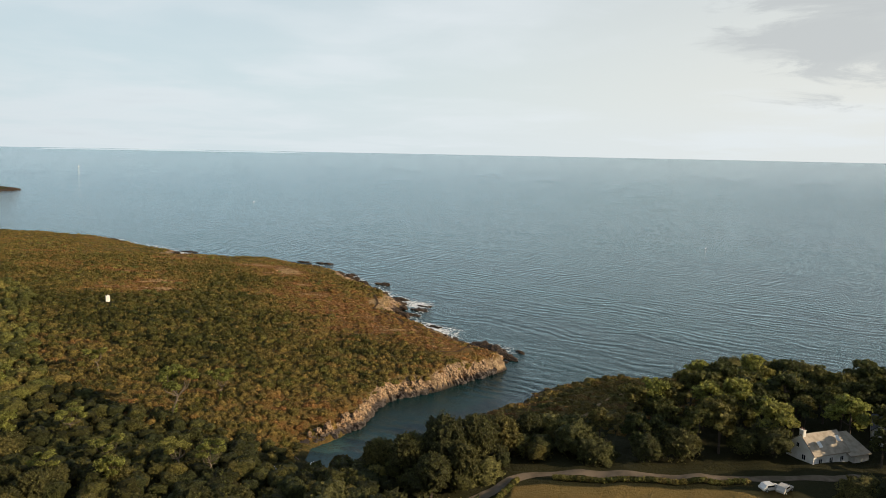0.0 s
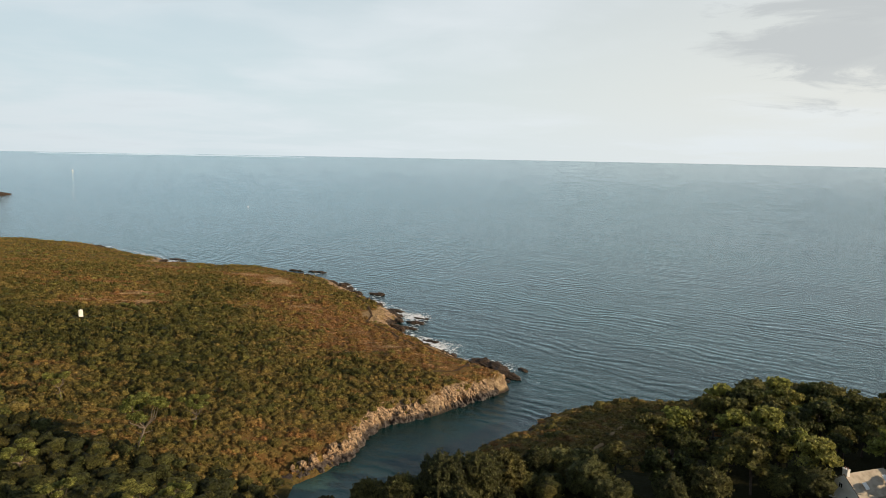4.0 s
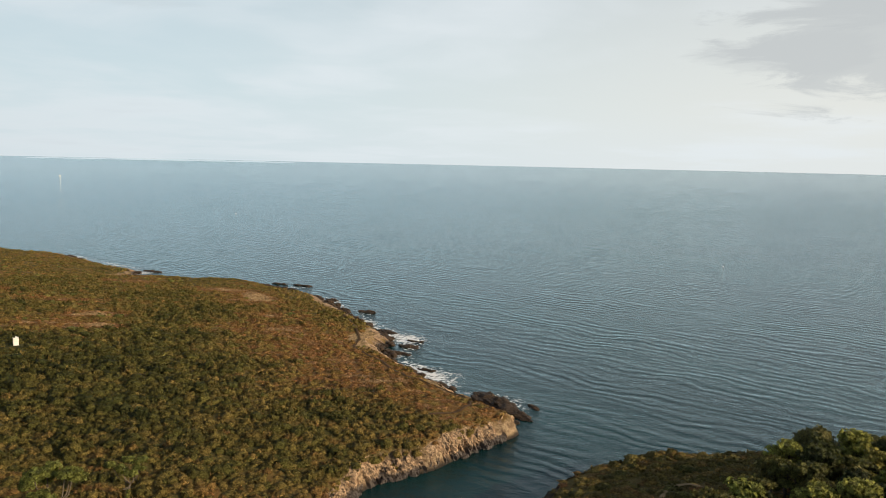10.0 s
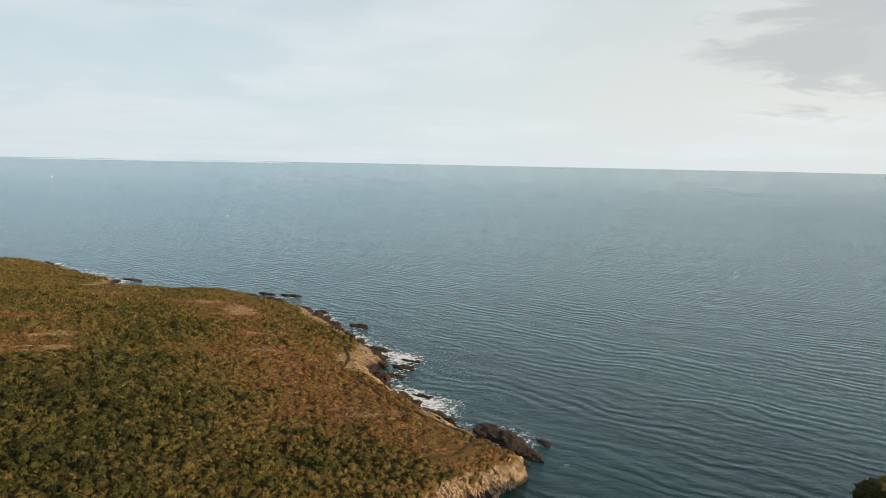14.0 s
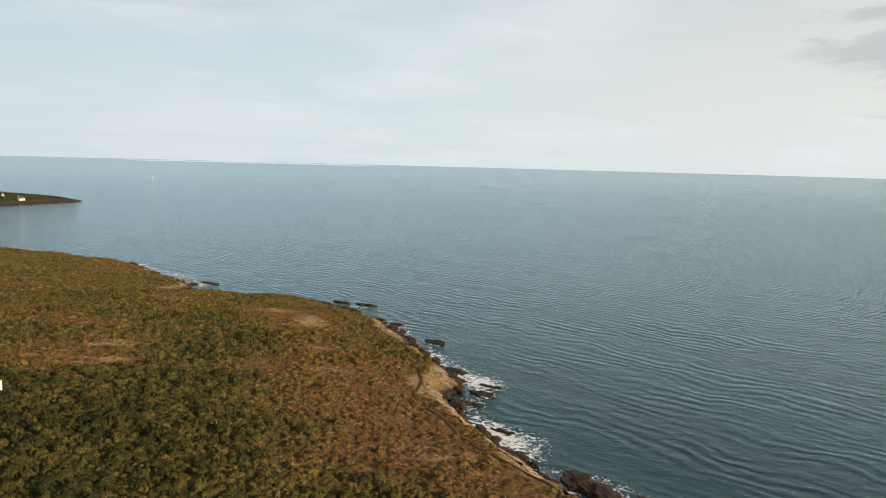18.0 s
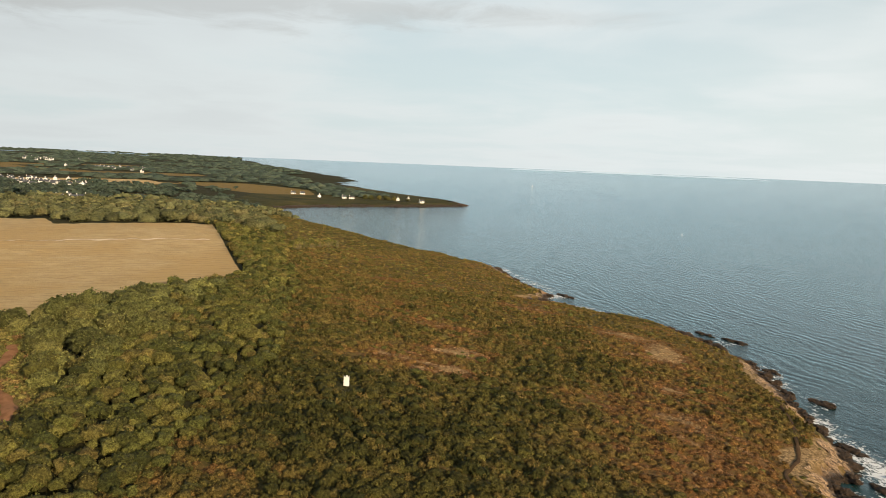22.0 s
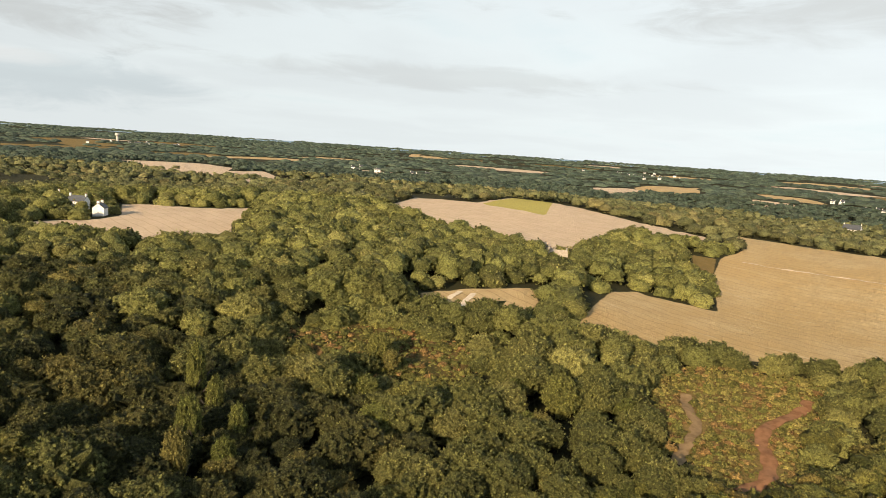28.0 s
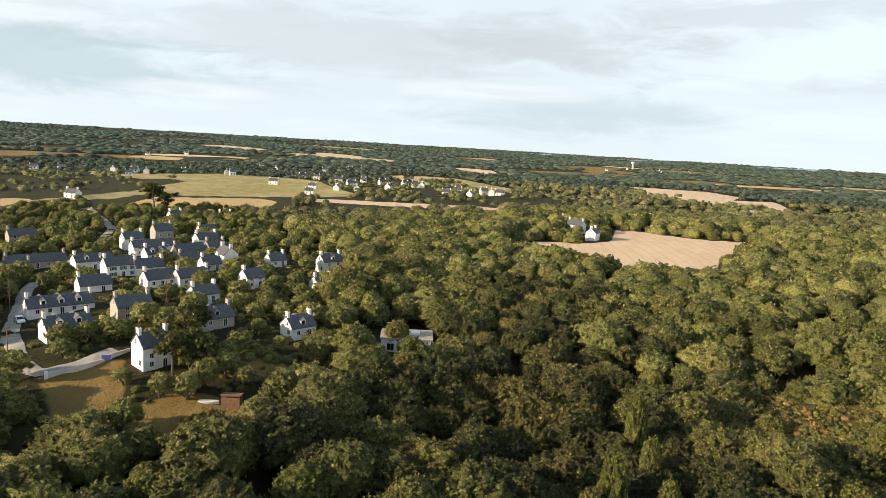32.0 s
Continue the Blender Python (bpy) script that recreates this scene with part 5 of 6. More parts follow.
for x, y, h, w in ((-194, 103, 7, 3.2), (-189, 108, 6, 2.6), (-138, 25, 8, 3.6), (-133, 30, 7.5, 3.4), (-129, 37, 7, 3.2), (-124, 45, 7, 3.0), (-114.5, 56, 7.5, 2.8), (-112.5, 67, 7.5, 3.0), (-141, 14, 7, 3.2)):
    broad_tree("sallow_tree", x, y, w, h, "sunlit yellow-green sallow above the dark valley", "sallow trees", prng, SALLOW_KINDS)

# pale bare stems of a dying copse at the northern field's corner
bm = bmesh.new()
stem_r = random.Random(88)
for k in range(150):
    u = stem_r.uniform(0, 1)
    x, y = -324 - 19 * u + stem_r.uniform(-4, 4), 408 + 54 * u + stem_r.uniform(-4, 4)
    z, h = height(x, y), stem_r.uniform(3.0, 5.2)
    tube(bm, [(x, y, z - 0.4), (x + stem_r.uniform(-0.3, 0.3), y + stem_r.uniform(-0.3, 0.3), z + h * 0.6), (x + stem_r.uniform(-0.7, 0.7), y + stem_r.uniform(-0.7, 0.7), z + h)], [0.14, 0.11, 0.05], 5)
cx = np.array([-324 - 19 * stem_r.uniform(0, 1) for k in range(150)])
cy = 408 + (-324 - cx) / 19 * 54 + np.array([stem_r.uniform(-5, 5) for k in range(150)])
v, f, t = scatter(SCRUB, prng, cx, cy, land_height(cx, cy) + prng.uniform(1.0, 4.2, 150), prng.uniform(1.2, 2.2, 150), np.full(150, 1.1))
tagged(new("copse_tops", mesh_of("copse_tops", v, f, M_SCRUB, False, tint=t)), "thin olive tops of a dying copse", "copse", kind="stuff")
tagged(part("bare_copse", bm, M_PALEBARK), "pale bare stems of a copse above the scrub", "copse", kind="stuff")

# village and garden trees
gx, gy = spread(prng, -200, -58, -262, 40, 6.6)
ok = clear_of(gx, gy, -0.6) & (depth(gx, gy, VILLAGE_RING) > -4) & (prng.uniform(0, 1, len(gx)) < 0.86)
gx, gy = gx[ok], gy[ok]
gs = prng.uniform(0.5, 1.15, len(gx))
order = np.argsort(np.hypot(gx + 88, gy - 5))
for i in order[:270]:
    broad_tree("garden_tree", gx[i], gy[i], 3.2 * gs[i], 5.0 * gs[i] + 0.8, "leafy green tree in a village garden", "garden trees", prng, GARDEN_KINDS)
for x, y, w, h in ((-84, 21, 2.6, 5), (-88, 24, 2.8, 5.5), (-79, 13, 2.0, 3.5), (-92, 21, 3, 6), (-97, 19, 3, 6), (-100, 12, 2.6, 5), (-104, 8, 3, 5), (-99, 24, 2.4, 4.5), (-76, 29, 3.2, 6), (-70, 30, 3.4, 6), (-72, -10, 3.4, 5.5), (-77, -12, 2.6, 4.5), (-82, -14, 2.5, 4)):
    broad_tree("garden_tree", x, y, w, h, "leafy green tree at the edge of a lawn", "garden trees", prng, GARDEN_KINDS)
m_ = order[270:]
v, f, t = scatter(MID_CROWNS, prng, gx[m_], gy[m_], land_height(gx[m_], gy[m_]) + 2.2 * gs[m_] + 0.8, 3.2 * gs[m_], np.ones(len(m_)))
tagged(new("garden_woodland", mesh_of("garden_woodland", v, f, M_BROAD, True, tint=t)), "leafy trees behind the village gardens", "woodland", kind="stuff")

# shrubs and flower beds between the houses
gx, gy = spread(prng, -190, -60, -210, 36, 2.7, 0.5)
ok = (depth(gx, gy, VILLAGE_RING) > -2) & (prng.uniform(0, 1, len(gx)) < 0.62)
for ring in (GRASS[0], GRASS[3], GRASS[6]):
    ok &= depth(gx, gy, ring) < -0.5
for line in ROADS.values():
    ok &= segment_distance(gx, gy, np.array(line, float)) > 3.2
for hx, hy, hl, hw, _, _ in ALL_HOUSES:
    ok &= np.hypot(gx - hx, gy - hy) > 0.42 * hl + 1.2
gx, gy = gx[ok], gy[ok]
gr = prng.uniform(0.6, 1.7, len(gx))
v, f, t = scatter(SCRUB, prng, gx, gy, land_height(gx, gy), gr, prng.uniform(0.8, 1.3, len(gx)))
tagged(new("garden_shrubs", mesh_of("garden_shrubs", v, f, M_BROAD, True, tint=t)), "mixed green shrubs in the village gardens", "shrubs", kind="stuff")

# ---- rocks of the shore ----


def rock_mesh(seed, flat=0.7, stone=M_ROCK):
    r = np.random.RandomState(seed)
    bm = bmesh.new()
    bmesh.ops.create_icosphere(bm, subdivisions=3, radius=1)
    for v in bm.verts:
        p = v.co.copy()
        d = 1 + 0.35 * noise.noise(p * 1.3 + Vector((seed * 7, 0, 0))) + 0.22 * noise.noise(p * 3.1 + Vector((0, seed * 5, 0)))
        # cleft, bedded faces
        d -= 0.12 * abs(math.sin(p.x * 4.5 + p.z * 3 + seed)) + 0.22 * abs(noise.noise(p * 5.3 + Vector((seed, seed, 0))))
        v.co = p * d
        v.co.z = max(v.co.z, -0.5) * flat
    me = bpy.data.meshes.new("rock")
    bm.to_mesh(me)
    bm.free()
    me.materials.append(stone)
    return me


def joined_rocks(name, places, label, kinds, stone):
    """Rocks too many to tell apart, as one object."""
    vs, fs, base = [], [], 0
    for x, y, z, sx, sy, sz, turn in places:
        me = kinds[int(abs(x * 7 + y * 3)) % len(kinds)]
        co = np.empty(len(me.vertices) * 3)
        me.vertices.foreach_get("co", co)
        co = co.reshape(-1, 3) * [sx, sy, sz]
        c, s = math.cos(turn), math.sin(turn)
        vs.append(np.stack([co[:, 0] * c - co[:, 1] * s + x, co[:, 0] * s + co[:, 1] * c + y, co[:, 2] + z], -1))
        f = np.empty(len(me.polygons) * 3, np.int32)
        me.polygons.foreach_get("vertices", f)
        fs.append(f.reshape(-1, 3) + base)
        base += len(co)
    return tagged(new(name, mesh_of(name, np.vstack(vs), np.vstack(fs), stone)), label, "rocks", kind="stuff")


ROCKS = [rock_mesh(k, 0.55 + 0.1 * (k % 4)) for k in range(9)]
REEF_ROCKS = [rock_mesh(20 + k, 0.6 + 0.1 * (k % 4), M_REEF) for k in range(9)]


def rock(x, y, z, sx, sy, sz, turn, label, group, r, kinds=ROCKS):
    ob = new("rock", kinds[r.randint(0, len(kinds))])
    ob.matrix_basis = Matrix.LocRotScale((x, y, z), Euler((r.uniform(-0.25, 0.25), r.uniform(-0.25, 0.25), turn)), (sx, sy, sz))
    return tagged(ob, label, "rock", group)


rr = np.random.RandomState(9)


def along(line, step):
    line = np.array(line, float)
    seg = np.hypot(*np.diff(line, axis=0).T)
    total = np.concatenate([[0], np.cumsum(seg)])
    s = np.arange(0, total[-1], step)
    return np.interp(s, total, line[:, 0]), np.interp(s, total, line[:, 1]), s


# the pale cleft cliff of the cove: its lower course singly, the loose stone above it joined
cx, cy, cs = along(SHORE_COVE[5:15], 1.5)
loose = []
for x, y, s_ in zip(cx, cy, cs):
    cleft = math.sin(s_ * 0.62) + 0.7 * math.sin(s_ * 1.37 + 1)
    for up_, back_ in ((0.0, 0.3), (1.5, 1.0), (2.9, 2.0)):
        s = rr.uniform(0.75, 1.5) * (1.0 if cleft > -0.5 else 0.55)
        d = back_ + rr.uniform(-0.5, 0.5) - 0.55 * cleft
        at = (x - 0.75 * d + rr.uniform(-0.7, 0.7), y + 0.66 * d + rr.uniform(-0.7, 0.7), up_ * rr.uniform(0.7, 1.1) - 0.2, s * 1.15, s * rr.uniform(0.6, 0.95), s * rr.uniform(1.2, 2.3), 0.85 + rr.uniform(-0.5, 0.5))
        if up_ == 0.0:
            rock(*at, "pale weathered rock of the cove's cliff", "cliff rocks", rr)
        elif rr.uniform() < 0.8 and cleft > -0.9:
            loose.append(at)
joined_rocks("cliff_rocks", loose, "pale cleft rock face above the cove", ROCKS, M_ROCK)


def cliff_face(name, line, foot, crest, relief, label, seed, step=0.45, stone=M_ROCK):
    """A cleft rock face along the shore, from the waterline up to the turf."""
    x, y, s = along(line, step)
    for _ in range(10):
        x[1:-1], y[1:-1] = (x[:-2] + 2 * x[1:-1] + x[2:]) / 4, (y[:-2] + 2 * y[1:-1] + y[2:]) / 4
    dx, dy = np.gradient(x), np.gradient(y)
    n = np.hypot(dx, dy) + 1e-9
    out_x, out_y = -dy / n, dx / n   # to the sea
    rows = 22
    ends = np.clip(np.minimum(s, s[-1] - s) / 4, 0, 1)
    v = np.zeros((len(s), rows, 3))
    for i in range(len(s)):
        big = (noise.noise(Vector((s[i] * 0.20, seed, 0))) + 0.5 * noise.noise(Vector((s[i] * 0.55, seed, 5)))) * 1.3
        tx, ty = x[i] - out_x[i] * crest * (1 + 0.55 * big), y[i] - out_y[i] * crest * (1 + 0.55 * big)
        top = height(tx, ty) + 0.12
        for k in range(rows):
            u = k / (rows - 1)
            lean_ = foot * (1 - u) - crest * (1 + 0.55 * big) * u ** 1.5
            # buttresses that run up the face, cut by clefts and ledges
            rib = 1 - 2 * abs(noise.noise(Vector((s[i] * 0.30 + 0.5 * u, u * 0.6, seed + 7))))
            crack = 1 - 2.4 * abs(noise.noise(Vector((s[i] * 0.85 + 0.8 * u, u * 1.3, seed + 3))))
            chip = noise.noise(Vector((s[i] * 1.9, u * 7, seed)))
            d = relief * ends[i] * (2.1 * rib + 1.2 * crack + 0.6 * chip + big - 1.5) * math.sin(math.pi * min(u * 0.9 + 0.12, 1.0)) ** 0.7
            v[i, k] = (x[i] + out_x[i] * (lean_ + d), y[i] + out_y[i] * (lean_ + d), -0.9 + (top + 0.9) * u ** 0.9)
    ob = new(name, mesh_of(name, v.reshape(-1, 3), sheet_faces(len(s), rows), stone))
    return tagged(ob, label, "cliff", kind="structure")


cliff_face("cliff", SHORE_COVE[3:16], 0.9, 2.3, 0.85, "pale cleft cliff above the cove", 4.0)
cliff_face("cliff", SHORE_WEST[15:] + SHORE_COVE[:5], 1.2, 4.6, 0.9, "tan broken rock slope of the outer shore", 9.0)
cliff_face("cliff", SHORE_WEST[6:12], 1.4, 5.0, 1.0, "weathered rock point on the far shore", 14.0)
cliff_face("cliff", SHORE_COVE[20:28], 0.8, 3.0, 0.8, "dark rocky edge of the eastern point", 19.0, 0.45, M_REEF)
cliff_face("cliff", SHORE_FAR[8:18], 4.0, 9.0, 2.2, "low brown cliff round the western spit", 24.0, 1.6, M_REEF)

# dark broken rocks of the outer shore
cx, cy, cs = along(SHORE_WEST[10:] + SHORE_COVE[:5], 2.4)
loose = []
for x, y in zip(cx, cy):
    for k in range(4):
        s = rr.uniform(0.5, 1.9) if k else rr.uniform(0.9, 2.4)
        at = (x + rr.uniform(-3.0, 3.6), y + rr.uniform(-3.0, 3.6), rr.uniform(-0.3, 0.8), s * rr.uniform(1, 1.5), s, s * rr.uniform(0.6, 1.1), rr.uniform(0, 6.3))
        if k == 0:
            rock(*at, "dark wet rock at the foot of the heath", "shore rocks", rr, REEF_ROCKS)
        else:
            loose.append(at)
for x, y, l, w in REEFS:
    n = int(4 + l * 0.9)
    for k in range(n):
        u = (k + 0.5) / n * 2 - 1
        s = rr.uniform(0.7, 1.2) * (1.25 - 0.6 * abs(u)) * w * 0.42
        a = radians(-57 if x > 10 else -28)
        rock(x + math.cos(a) * u * l * 0.8 + rr.uniform(-1, 1) * w * 0.2, y + math.sin(a) * u * l * 0.8 + rr.uniform(-1, 1) * w * 0.3, 0.0, s * 1.5, s * 0.9, s * 0.68, a + rr.uniform(-0.4, 0.4),
             "dark seaweed-covered reef rock awash in the sea", "reef rocks", rr, REEF_ROCKS)
for line, step in (([(-620, 668), (-523, 644), (-452, 612), (-375, 580), (-310, 565), (-265, 548), (-225, 508), (-190, 486), (-184, 468), (-192, 460)], 4), ([(15, 170), (22, 180), (30, 190), (47, 202), (64, 207)], 2.5)):
    cx, cy, cs = along(line, step)
    for x, y in zip(cx, cy):
        s = rr.uniform(1.0, 2.6)
        loose.append((x + rr.uniform(-2, 2.5), y + rr.uniform(-2, 2.5), 0.3, s * 1.4, s, s * 0.8, rr.uniform(0, 6.3)))
joined_rocks("shore_rocks", loose, "broken dark rocks and boulders along the shore", REEF_ROCKS, M_REEF)

# ---- roads and paths ----


def ribbon(name, line, width, material_, label, lift, category="path"):
    x, y, s = along(line, 2.0)
    # soften the corners
    for _ in range(3):
        x[1:-1], y[1:-1] = (x[:-2] + 2 * x[1:-1] + x[2:]) / 4, (y[:-2] + 2 * y[1:-1] + y[2:]) / 4
    dx, dy = np.gradient(x), np.gradient(y)
    n = np.hypot(dx, dy) + 1e-9
    cols = []
    wob = width * (1 + (0.03 if name == "road" or category == "plot" else 0.16) * (np.sin(s * 0.9) + 0.6 * np.sin(s * 2.3)))
    for u in (-0.5, -0.25, 0, 0.25, 0.5):
        px, py = x - dy / n * wob * u, y + dx / n * wob * u
        cols.append(np.stack([px, py, land_height(px, py) + lift - 0.10 * abs(u) * 2], -1))
    v = np.stack(cols, 1)
    me = mesh_of(name, v.reshape(-1, 3), sheet_faces(len(x), 5), material_, True)
    return tagged(new(name, me), label, category, kind="structure")


ribbon("road", ROADS["lane"], 3.6, M_ROAD, "grey village lane with worn edges", 0.22, "road")
ribbon("road", ROADS["coast_road"], 2.5, M_TRACK, "narrow pale coast road", 0.2, "road")
ribbon("road", [(-64, -22), (-50, -30), (-30, -36)], 3.6, M_ROAD, "side street of the village", 0.2, "road")
ribbon("path", CLEARING_PATHS[0], 2.6, M_DIRT, "sandy track through the clearing", 0.3)
ribbon("path", CLEARING_PATHS[1], 2.9, M_REDDIRT, "red earth track through the clearing", 0.3)
ribbon("path", CLIFF_PATH, 0.95, M_SHADEDIRT, "worn coastal footpath on the cliff edge, dark with painted edge shade", 0.3)
ribbon("path", [(34, 165), (38, 171), (42, 177), (49, 188), (54, 189), (56, 185)], 1.0, M_DIRT, "sandy footpath over the eastern point", 0.3)
ribbon("path", [(-432, 234), (-413, 280), (-382, 324), (-354, 375)], 1.7, M_PALE, "pale strip across the stubble", 0.45, "plot")

for line_ in ([(-243, 108), (-259, 111)], [(-240, 114), (-265, 116)]):
    ribbon("path", line_, 1.9, M_PALE, "pale dug strip in a small plot", 0.25, "plot")

# ---- houses ----


def gable(bm, length, width, eave, ridge):
    """The closed body of a house with a pitched top."""
    l, w = length / 2, width / 2
    a = [bm.verts.new(c) for c in ((-l, -w, -1.2), (l, -w, -1.2), (l, w, -1.2), (-l, w, -1.2), (-l, -w, eave), (l, -w, eave), (l, w, eave), (-l, w, eave), (-l, 0, ridge), (l, 0, ridge))]
    for f in ((0, 1, 5, 4), (2, 3, 7, 6), (1, 2, 6, 9, 5), (3, 0, 4, 8, 7), (4, 5, 9, 8), (6, 7, 8, 9), (3, 2, 1, 0)):
        bm.faces.new([a[i] for i in f])


def roof_slab(bm, length, width, eave, ridge, thick=0.22, over=0.35):
    l = length / 2 + over * 0.4
    slope = (ridge - eave) / (width / 2)
    for side in (-1, 1):
        w = width / 2 + over
        lo = eave - slope * over
        pts = [(-l, 0, ridge), (l, 0, ridge), (l, side * w, lo), (-l, side * w, lo)]
        a = [bm.verts.new((x, y, z + 0.04)) for x, y, z in pts]
        b = [bm.verts.new((x, y, z + 0.04 + thick)) for x, y, z in pts]
        quads = [a[::-1], b] + [[a[i], a[(i + 1) % 4], b[(i + 1) % 4], b[i]] for i in range(4)]
        for q in quads:
            bm.faces.new(q if side < 0 else q[::-1])


def window(parent, x, y, z, w, h, facing, shutters=None, name="window"):
    """A framed window on a wall; facing: degrees from -y. Its pane is set back."""
    m = pose(x, y, z, 0, 0, facing)
    bm = bmesh.new()
    t = 0.09
    box(bm, -w / 2, -w / 2 + t, -0.05, 0.03, 0, h)
    box(bm, w / 2 - t, w / 2, -0.05, 0.03, 0, h)
    box(bm, -w / 2 + t, w / 2 - t, -0.05, 0.03, 0, t)
    box(bm, -w / 2 + t, w / 2 - t, -0.05, 0.03, h - t, h)
    box(bm, -0.03, 0.03, -0.04, 0.02, t, h - t)
    ob = part(name, bm, M_PAINT, parent)
    ob.matrix_basis = m
    bm = bmesh.new()
    box(bm, -w / 2 + t, w / 2 - t, -0.022, 0.01, t, h - t)
    part("pane", bm, M_GLASS, ob)
    if shutters:
        for s in (-1, 1):
            bm = bmesh.new()
            x0 = s * (w / 2 + 0.04)
            x1 = s * (w / 2 + 0.04 + w * 0.48)
            box(bm, min(x0, x1), max(x0, x1), -0.07, -0.01, 0, h)
            part("shutter", bm, shutters, ob)
    return ob


def chimney(parent, x, z, tall, mat):
    bm = bmesh.new()
    box(bm, x - 0.32, x + 0.32, -0.55, 0.55, z - 1.2, z + tall)
    box(bm, x - 0.4, x + 0.4, -0.63, 0.63, z + tall, z + tall + 0.14)
    ob = part("chimney", bm, mat, parent)
    bm = bmesh.new()
    for y in (-0.28, 0.28):
        tube(bm, [(x, y, z + tall + 0.1), (x, y, z + tall + 0.5)], [0.13, 0.11], 6)
    part("chimney_pot", bm, M_TILE, ob)


def dormer(parent, x, eave, ridge, width, wall, roof, side=-1):
    slope = (ridge - eave) / (width / 2)
    y = -width / 2 * 0.86
    z = eave + slope * width / 2 * 0.14
    bm = bmesh.new()
    v = [bm.verts.new(c) for c in ((-0.65, y, z - 0.1), (0.65, y, z - 0.1), (0.65, y, z + 1.15), (0, y, z + 1.85), (-0.65, y, z + 1.15))]
    w_ = [bm.verts.new((p.co.x, y + 2.3, p.co.z)) for p in v]
    bm.faces.new(v)
    bm.faces.new(w_[::-1])
    for i in range(5):
        bm.faces.new((v[i], w_[i], w_[(i + 1) % 5], v[(i + 1) % 5]))
    ob = part("dormer", bm, wall, parent)
    ob.matrix_basis = Matrix.Translation((x, 0, 0)) if side < 0 else Matrix.Translation((x, 0, 0)) @ pose(0, 0, 0, 0, 0, 180)
    bm = bmesh.new()
    for s in (-1, 1):
        a = [bm.verts.new(c) for c in ((0, y - 0.15, z + 1.93), (0, y + 2.2, z + 1.93), (s * 0.85, y + 2.2, z + 1.05), (s * 0.85, y - 0.15, z + 1.05))]
        b = [bm.verts.new(q.co + Vector((0, 0, 0.12))) for q in a]
        for q in [a, b[::-1]] + [[a[i], b[i], b[(i + 1) % 4], a[(i + 1) % 4]] for i in range(4)]:
            bm.faces.new(q)
    part("dormer_roof", bm, roof, ob)
    bm = bmesh.new()
    box(bm, -0.4, 0.4, y - 0.03, y + 0.02, z + 0.15, z + 1.1)
    part("dormer_pane", bm, M_GLASS, ob)


def house(x, y, length, width, eave, turn, r, label, group, wall=M_WHITE, roof=M_SLATE, detail=2, dormers=0, chimneys=2, shutters=None, sink=0.0):
    """detail 2: near, with windows all round; 1: seen from some way off; 0: distant."""
    length, width, eave = length * 0.74, width * 0.74, eave * 0.92
    z = min(height(x, y), height(x + 4, y), height(x - 4, y), height(x, y + 4)) + 0.25 - sink
    ob = thing("house", pose(x, y, z, 0, 0, turn), label, "house", group)
    eave += 0.1
    ridge = eave + width * 0.5 * r.uniform(0.78, 0.9)
    bm = bmesh.new()
    gable(bm, length, width, eave, ridge)
    part("wall", bm, wall, ob)
    bm = bmesh.new()
    roof_slab(bm, length, width, eave, ridge)
    part("roof", bm, roof, ob)
    if chimneys > 0:
        chimney(ob, -length / 2 + 0.36, ridge, 1.1, wall)
    if chimneys > 1:
        chimney(ob, length / 2 - 0.36, ridge, 1.1, wall)
    for k in range(dormers):
        dormer(ob, (k + 0.5) / dormers * length * 0.8 - length * 0.4, eave, ridge, width, wall, roof, -1)
        if detail > 1:
            dormer(ob, (k + 0.5) / dormers * length * 0.8 - length * 0.4, eave, ridge, width, wall, roof, 1)
    floors = [0.8] if eave < 3.2 else [0.7, 2.45]
    count = max(2, int(length / 3.0))
    if detail:
        for fl in floors:
            for k in range(count):
                px_ = (k + 0.5) / count * length * 0.9 - length * 0.45
                door = fl < 1 and k == count // 2
                for sgn, face in ((-1, 0), (1, 180)):
                    if detail < 2 and sgn > 0:
                        continue
                    if door:
                        w = window(ob, px_, sgn * (width / 2 + 0.005), 0.05, 1.0, 1.95, face, None, "door")
                    else:
                        window(ob, px_, sgn * (width / 2 + 0.005), fl, 0.95, 1.15, face, shutters)
        if detail > 1:
            for sgn, face in ((-1, -90), (1, 90)):
                window(ob, sgn * (length / 2 + 0.005), r.uniform(-1, 1), eave + 0.2, 0.9, 1.1, face)
                window(ob, sgn * (length / 2 + 0.005), -1.2, 0.9, 1.1, 1.2, face)
    elif eave > 0:
        for k in range(2):
            bm = bmesh.new()
            px_ = (k - 0.5) * length * 0.45
            box(bm, px_ - 0.7, px_ + 0.7, -width / 2 - 0.05, -width / 2 + 0.02, 0.9, 2.4)
            part("window", bm, M_GLASS, ob)
    return ob


hr_ = random.Random(4)
STYLES = [dict(dormers=3), dict(dormers=2), dict(dormers=0), dict(dormers=0, wall=M_STONE), dict(dormers=0), dict(dormers=1, wall=M_STONE), dict(dormers=1), dict(dormers=1)]
for (x, y, l, w, e, t), st in zip(NEAR_HOUSES, STYLES):
    kind_ = "grey granite" if st.get("wall") is M_STONE else "white rendered"
    house(x, y, l, w, e, t, hr_, f"{kind_} village house with slate roof and two chimneys", "village houses", detail=2, **st)
